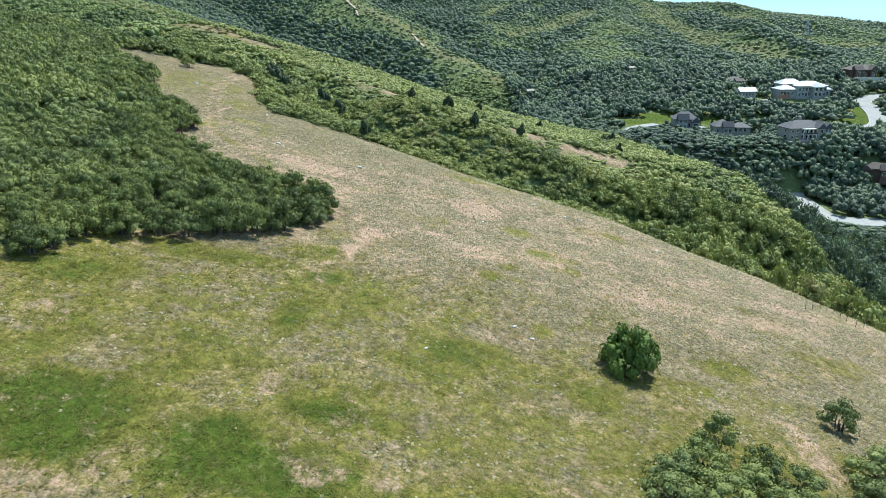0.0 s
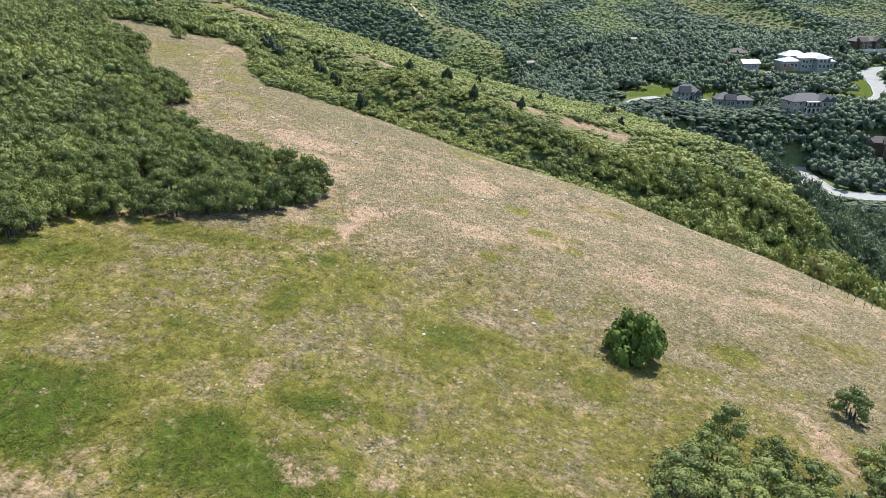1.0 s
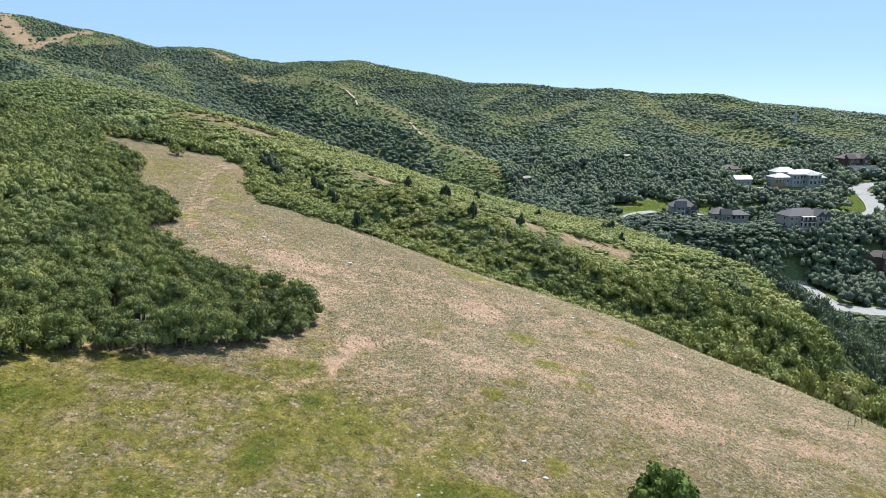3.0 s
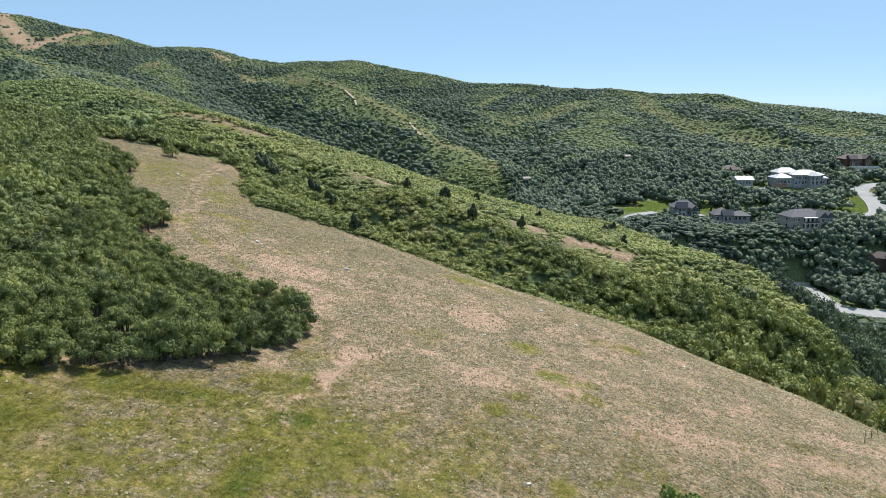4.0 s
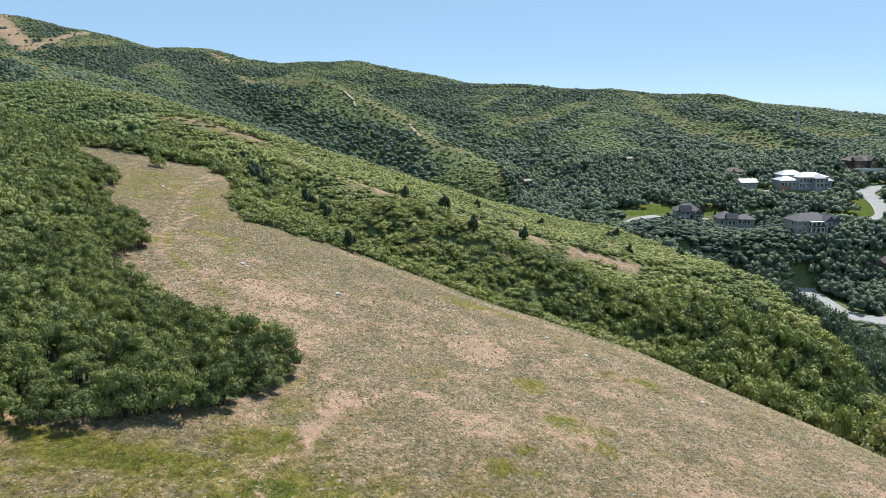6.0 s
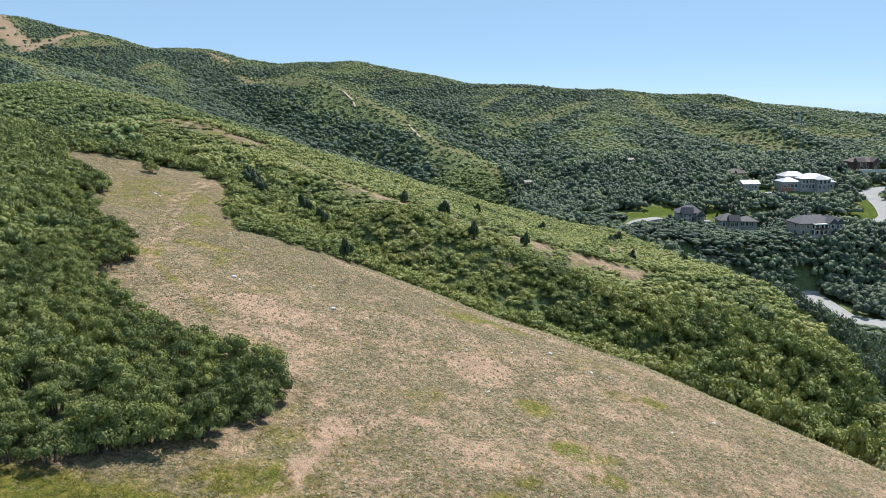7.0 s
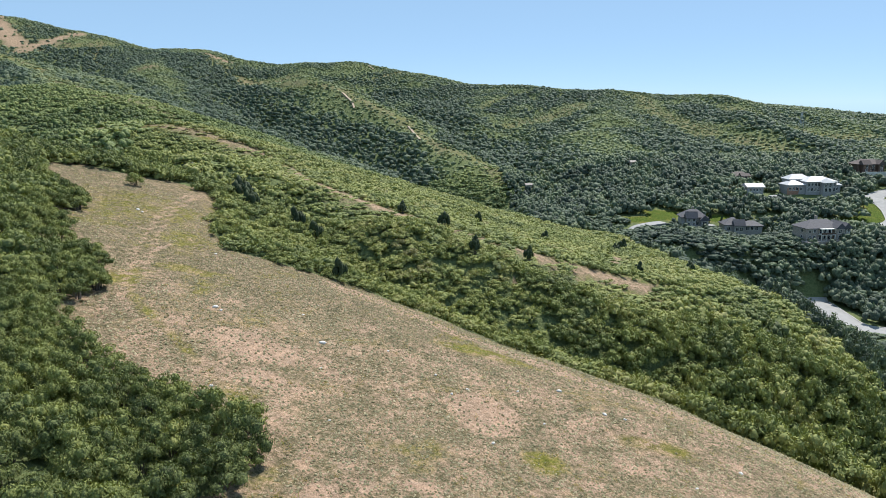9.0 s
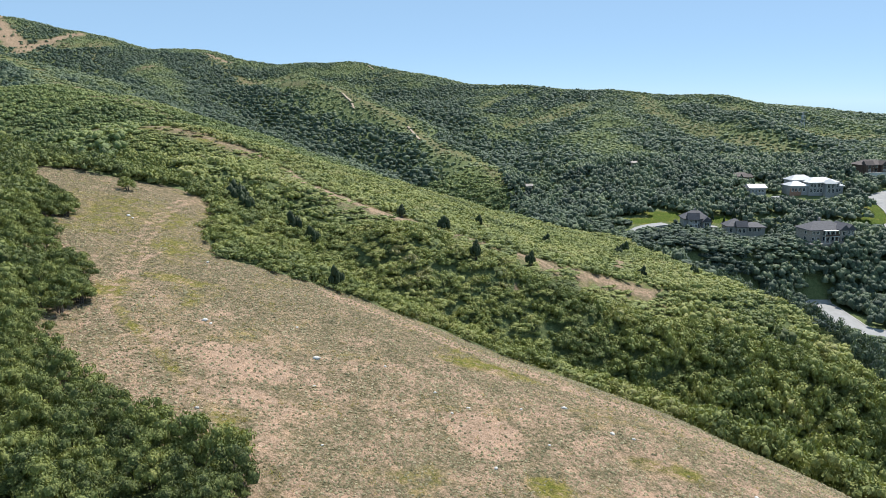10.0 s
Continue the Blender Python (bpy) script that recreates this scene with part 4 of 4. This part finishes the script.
def hip(x0, x1, y0, y1, z, rise, over=0.7, gable=False):
    """A hipped roof with eaves; its ridge runs along the longer side. gable: upright ends."""
    bm = bmesh.new()
    x0, x1, y0, y1 = x0 - over, x1 + over, y0 - over, y1 + over
    lx, ly = x1 - x0, y1 - y0
    inset = 0.0 if gable else min(lx, ly) / 2
    lo = [bm.verts.new(p) for p in ((x0, y0, z - 0.3), (x1, y0, z - 0.3), (x1, y1, z - 0.3), (x0, y1, z - 0.3))]
    mid = [bm.verts.new((p.co.x, p.co.y, z)) for p in lo]
    if lx >= ly:
        a, b = bm.verts.new((x0 + inset, (y0 + y1) / 2, z + rise)), bm.verts.new((x1 - inset + 1e-3, (y0 + y1) / 2, z + rise))
        faces = ((mid[0], mid[1], b, a), (mid[2], mid[3], a, b), (mid[1], mid[2], b), (mid[3], mid[0], a))
    else:
        a, b = bm.verts.new(((x0 + x1) / 2, y0 + inset, z + rise)), bm.verts.new(((x0 + x1) / 2, y1 - inset + 1e-3, z + rise))
        faces = ((mid[0], mid[1], a), (mid[1], mid[2], b, a), (mid[2], mid[3], b), (mid[3], mid[0], a, b))
    for f in faces:
        bm.faces.new(f)
    for i in range(4):
        bm.faces.new((lo[i], lo[(i + 1) % 4], mid[(i + 1) % 4], mid[i]))
    bm.faces.new(lo[::-1])
    return bm


mat_glass, _gt, _gb = material("window_glass")
_gb.inputs["Base Color"].default_value = (0.03, 0.035, 0.045, 1)
_gb.inputs["Roughness"].default_value = 0.08
mat_trim = plain("white_trim", (0.634, 0.616, 0.581), 0.6, spread=0.05)
mat_slate = plain("slate_roof", (0.072, 0.070, 0.082), 0.75, spread=0.3, scale=1.6, relief=0.03)
mat_brown_roof = plain("brown_shingle_roof", (0.085, 0.065, 0.06), 0.8, spread=0.3, scale=1.6, relief=0.03)
mat_white_roof = plain("white_metal_roof", (0.448, 0.448, 0.453), 0.45, spread=0.05, scale=0.8)
mat_stone = plain("taupe_stone", (0.324, 0.277, 0.243), 0.85, spread=0.25, scale=2.2, relief=0.03)
mat_grey_wall = plain("grey_render", (0.312, 0.305, 0.305), 0.85, spread=0.12, scale=1.2)
mat_brick = plain("orange_brick", (0.31, 0.17, 0.115), 0.85, spread=0.25, scale=3)
mat_timber = plain("dark_timber", (0.12, 0.075, 0.055), 0.8, spread=0.3, scale=2.5)
mat_patio = plain("pale_paving", (0.546, 0.528, 0.493), 0.8, spread=0.1, scale=1.5)


def add_window(house, x, y, z, w, h, face):
    """A framed pane set in the wall whose outside looks along face ('s' or 'w' or 'e')."""
    frame_bm, t = bmesh.new(), 0.12
    if face == "s":
        spans = ((x - w / 2 - t, x + w / 2 + t, z - t, z), (x - w / 2 - t, x + w / 2 + t, z + h, z + h + t), (x - w / 2 - t, x - w / 2, z, z + h), (x + w / 2, x + w / 2 + t, z, z + h), (x - 0.04, x + 0.04, z, z + h))
        for a, b, c, d in spans:
            box(frame_bm, a, b, y - 0.08, y + 0.02, c, d)
        pane = boxed(x - w / 2, x + w / 2, y - 0.03, y + 0.02, z, z + h)
    else:
        out = -1 if face == "w" else 1
        spans = ((y - w / 2 - t, y + w / 2 + t, z - t, z), (y - w / 2 - t, y + w / 2 + t, z + h, z + h + t), (y - w / 2 - t, y - w / 2, z, z + h), (y + w / 2, y + w / 2 + t, z, z + h))
        for a, b, c, d in spans:
            box(frame_bm, min(x, x + out * 0.08), max(x, x + out * 0.08), a, b, c, d)
        pane = boxed(min(x, x + out * 0.03), max(x, x + out * 0.03), y - w / 2, y + w / 2, z, z + h)
    win = part("window", frame_bm, mat_trim, house, "white window frame")
    part("pane", pane, mat_glass, win, "dark reflecting glass")


def house(name, label, x, y, turn, blocks, wall_mat, roof_mat, lift=0.0, size=0.8):
    """Blocks: x0, x1, y0, y1, wall height, roof rise, gable, wall material or None."""
    base = tagged(new(name), label, "house")
    base.matrix_basis = pose(x, y, float(height(x, y)) + lift, 0, 0, turn) @ Matrix.Scale(size, 4)
    for x0, x1, y0, y1, h, rise, gable, mat in blocks:
        part("wall", boxed(x0, x1, y0, y1, -4, h), mat or wall_mat, base)
        part("roof", hip(x0, x1, y0, y1, h, rise, 0.7, gable), roof_mat, base)
        if gable:
            bm = bmesh.new()
            cx, cy = (x0 + x1) / 2, (y0 + y1) / 2
            tri = [((x0, y0 + 0.05, h), (x1, y0 + 0.05, h), (cx, y0 + 0.05, h + rise * 0.86))] if (y1 - y0) > (x1 - x0) else [((x0 + 0.05, y0, h), (x0 + 0.05, y1, h), (x0 + 0.05, cy, h + rise * 0.86)), ((x1 - 0.05, y0, h), (x1 - 0.05, y1, h), (x1 - 0.05, cy, h + rise * 0.86))]
            for f in tri:
                bm.faces.new([bm.verts.new(p) for p in f])
            part("gable", bm, mat or wall_mat, base)
    return base


# big slate-roofed house with a two-storey veranda
big = house("slate_house", "large taupe stone house with slate roofs and veranda", 146, 280, 9, [(-11.5, 9, -4.5, 6.5, 6.2, 3.6, False, None), (3.5, 7.5, -7.2, -3, 6.4, 2.6, True, None), (8.2, 12.2, -6, 5, 6.0, 2.8, True, mat_grey_wall), (-5, 1, 2, 9, 6.0, 3.2, False, None)], mat_stone, mat_slate, 0.6, 0.74)
part("terrace", boxed(-14, 8, -9.5, -4.5, -3, 0.05), mat_stone, big, "pale paved terrace")
for lv in (0.1, 3.1):
    part("balcony", boxed(-4.8, 3.2, -7.2, -4.5, lv + 2.7, lv + 3.0), mat_trim, big, "white balcony slab")
    for px in (-4.6, -2.0, 0.6, 3.0):
        part("post", boxed(px - 0.18, px + 0.18, -7.15, -6.8, lv, lv + 2.7), mat_trim, big, "white veranda post")
    for px in (-3.3, -0.7, 1.8):
        add_window(big, px, -4.5, lv + 0.3, 1.7, 2.1, "s")
    for px in (-9.6, -7):
        add_window(big, px, -4.5, lv + 0.8, 1.2, 1.4, "s")
    add_window(big, 5.5, -7.2, lv + 0.6, 1.5, 1.8, "s")
    add_window(big, 9.4, -6, lv + 0.6, 1.0, 1.8, "s")
    add_window(big, 11.2, -6, lv + 0.6, 1.0, 1.8, "s")
    add_window(big, -11.5, -1, lv + 0.8, 1.4, 1.4, "w")
part("railing", boxed(-4.8, 3.2, -7.2, -7.12, 3.1, 4.1), mat_timber, big, "dark balcony railing")
part("chimney", boxed(-1.5, -0.3, 3, 4.2, 7, 11.2), mat_stone, big)

two = house("grey_house", "grey two-storey house with steep slate gables", 108, 312, -6, [(-6.5, 6.5, -4, 5, 4.8, 3.8, False, None), (-4.5, 0.5, -6.2, -3, 4.6, 3.4, True, None), (3, 7, -5.6, 3, 3.6, 2.6, True, None)], mat_grey_wall, mat_slate, 0.0)
for wx, wz in ((-3.2, 0.6), (-0.8, 0.6), (-3.2, 3.0), (-0.8, 3.0)):
    add_window(two, wx, -6.2, wz, 1.1, 1.4, "s")
add_window(two, 5, -5.6, 0.5, 2.2, 2.2, "s")
add_window(two, 1.6, -4, 0.6, 1.4, 2.0, "s")
part("chimney", boxed(-0.5, 0.5, 1, 2, 5, 9.6), mat_stone, two)

low = house("low_house", "long low grey house with slate hip roofs", 128, 309, -4, [(-10, 0, -4.5, 4.5, 3.6, 3.4, False, None), (-5.5, -0.8, -6.4, -3, 3.6, 3.0, True, None), (0, 10, -3, 4, 3.0, 2.2, False, None)], mat_grey_wall, mat_slate, 1.0)
for wx, wy in ((-4.2, -6.4), (-2.1, -6.4), (2.2, -3), (4.6, -3), (7, -3), (-8, -4.5)):
    add_window(low, wx, wy, 0.6, 1.4, 1.9, "s")

white = house("white_roofed_house", "sprawling house with pale metal hip roofs", 180, 354, 4, [(-5, 14, -4, 8, 6.6, 2.6, False, None), (-16, -5, -3, 6, 4.6, 2.4, False, None), (-12, 2, 3, 11, 7.4, 2.8, False, None), (4, 10, -7, -2, 6.2, 2.4, False, None), (13, 18, -2, 5, 4.2, 2.0, False, None)], mat_grey_wall, mat_white_roof, 0.6)
part("brick_front", boxed(-16.2, -9, -3.25, -2.9, -2, 3.0), mat_brick, white, "orange brick wall facing")
for wx in (-14.5, -12.4, -10.3, -7.4):
    add_window(white, wx, -3.25 if wx < -9 else -3, 1.2, 1.3, 1.9, "s")
for wx in (-3.4, -1.2, 1.0, 2.8, 11.2, 12.8):
    for wz in (0.6, 3.6):
        add_window(white, wx, -4, wz, 1.2, 2.0, "s")
for wx in (5.6, 8.2):
    for wz in (0.6, 3.6):
        add_window(white, wx, -7, wz, 1.4, 2.2, "s")
add_window(white, 15.5, -2, 0.8, 1.8, 1.8, "s")

garage = house("white_roofed_garage", "pale walled outbuilding with a white metal roof", 152, 354, 3, [(-5, 5, -3.5, 3.5, 3.9, 2.0, True, None)], mat_grey_wall, mat_white_roof, 0.8)
for wx in (-3, -1, 1, 3):
    add_window(garage, wx, -3.5, 1.2, 1.0, 1.4, "s")
shed = house("brick_shed", "small orange brick shed beside the outbuilding", 143.5, 355, 3, [(-2.6, 2.6, -2, 2, 2.7, 0.7, False, None)], mat_brick, mat_brick, 0.6)
add_window(shed, 0, -2, 0.8, 1.0, 1.0, "s")
orange = house("brick_house", "low orange brick house among the trees", 154, 376, 6, [(-6, 6, -4, 4, 3.2, 2.2, False, None), (-1, 4, -6, -2, 3.0, 1.8, True, None)], mat_brick, mat_brown_roof, 1.0)
for wx in (-4.4, -2.4):
    add_window(orange, wx, -4, 0.8, 1.2, 1.5, "s")
add_window(orange, 1.5, -6, 0.8, 1.6, 1.6, "s")
brown = house("timber_house", "dark timber house with brown gables and pale terrace", 228, 388, 6, [(-10, 9, -4, 6, 5.0, 3.0, False, None), (-8, -3, -6.5, -2, 5.0, 2.8, True, None), (3, 7, -6.5, -2, 5.0, 2.8, True, None)], mat_timber, mat_brown_roof, 1.5)
part("terrace_wall", boxed(-11, 12, -10, -9.4, -3, 0.4), mat_patio, brown, "pale retaining wall")
for wx, wy in ((-5.5, -6.5), (5, -6.5), (-1.5, -4), (1, -4), (8, -4)):
    for wz in (0.4, 3.0):
        add_window(brown, wx, wy, wz, 1.4, 1.7, "s")
gabled = house("gabled_house", "brown gabled house half hidden by trees", 169, 262, -28, [(-8, 6, -3.5, 4, 3.6, 3.0, False, None), (0, 6, -7, -2, 3.8, 3.2, True, None), (-9, -5, -5, 1, 3.2, 2.4, True, None)], mat_timber, mat_brown_roof, 0.8, 0.7)
for wx in (1.6, 4.2):
    add_window(gabled, wx, -7, 0.8, 1.3, 1.8, "s")
for x, y, w, mt in ((106.5, 405, 1.6, mat_stone), (50, 417, 2.0, mat_stone)):
    cabin = house("cabin", "small pale roofed cabin among the woods", x, y, 4, [(-w, w, -1.6, 1.6, 3.4, 1.2, True, None)], mat_stone, mt, 0.6)
    add_window(cabin, 0, -1.6, 1.2, 1.0, 1.2, "s")

# slim conifers by the low house
poplar_parts = crown(rng, 16, 1, 120, 0.1)
poplar_mesh = mesh_of("crown", poplar_parts[0], poplar_parts[1], mat_juniper)
for n, (x, y, h) in enumerate([(127, 317, 7), (129.5, 316.5, 6.4), (132, 317, 7.2), (134, 318, 6), (117, 316, 5), (121, 313, 4.5), (140, 305, 4.5), (156, 286, 5), (160, 289, 5.5), (162, 284, 5), (137, 300, 4)]):
    shrub("conifer", "slim dark upright conifer beside the houses", "tree", x, y, 0.9, h, poplar_mesh, trunk_meshes[n % 3], "slim conifers by the houses", 60 * n)

# lattice mast on the far ridge
mat_steel = plain("galvanised_steel", (0.45, 0.46, 0.47), 0.5, 0.8)
mast = tagged(new("lattice_mast"), "slim grey steel lattice mast on the far ridge", "mast")
mast.matrix_basis = pose(351, 700, float(height(351, 700)))
for sx, sy in ((-1, -1), (1, -1), (1, 1), (-1, 1)):
    bm = bmesh.new()
    a, b = [], []
    for dx, dy in ((-0.15, -0.15), (0.15, -0.15), (0.15, 0.15), (-0.15, 0.15)):
        a.append(bm.verts.new((sx * 2 + dx, sy * 2 + dy, -1)))
        b.append(bm.verts.new((sx * 0.3 + dx, sy * 0.3 + dy, 15)))
    for i in range(4):
        bm.faces.new((a[i], a[(i + 1) % 4], b[(i + 1) % 4], b[i]))
    part("leg", bm, mat_steel, mast)
for z in (5, 9, 12, 14.5):
    w = 2 - 1.7 * z / 15
    part("crossarm", boxed(-w - (1.6 if z > 10 else 0), w + (1.6 if z > 10 else 0), -0.12, 0.12, z, z + 0.25), mat_steel, mast)
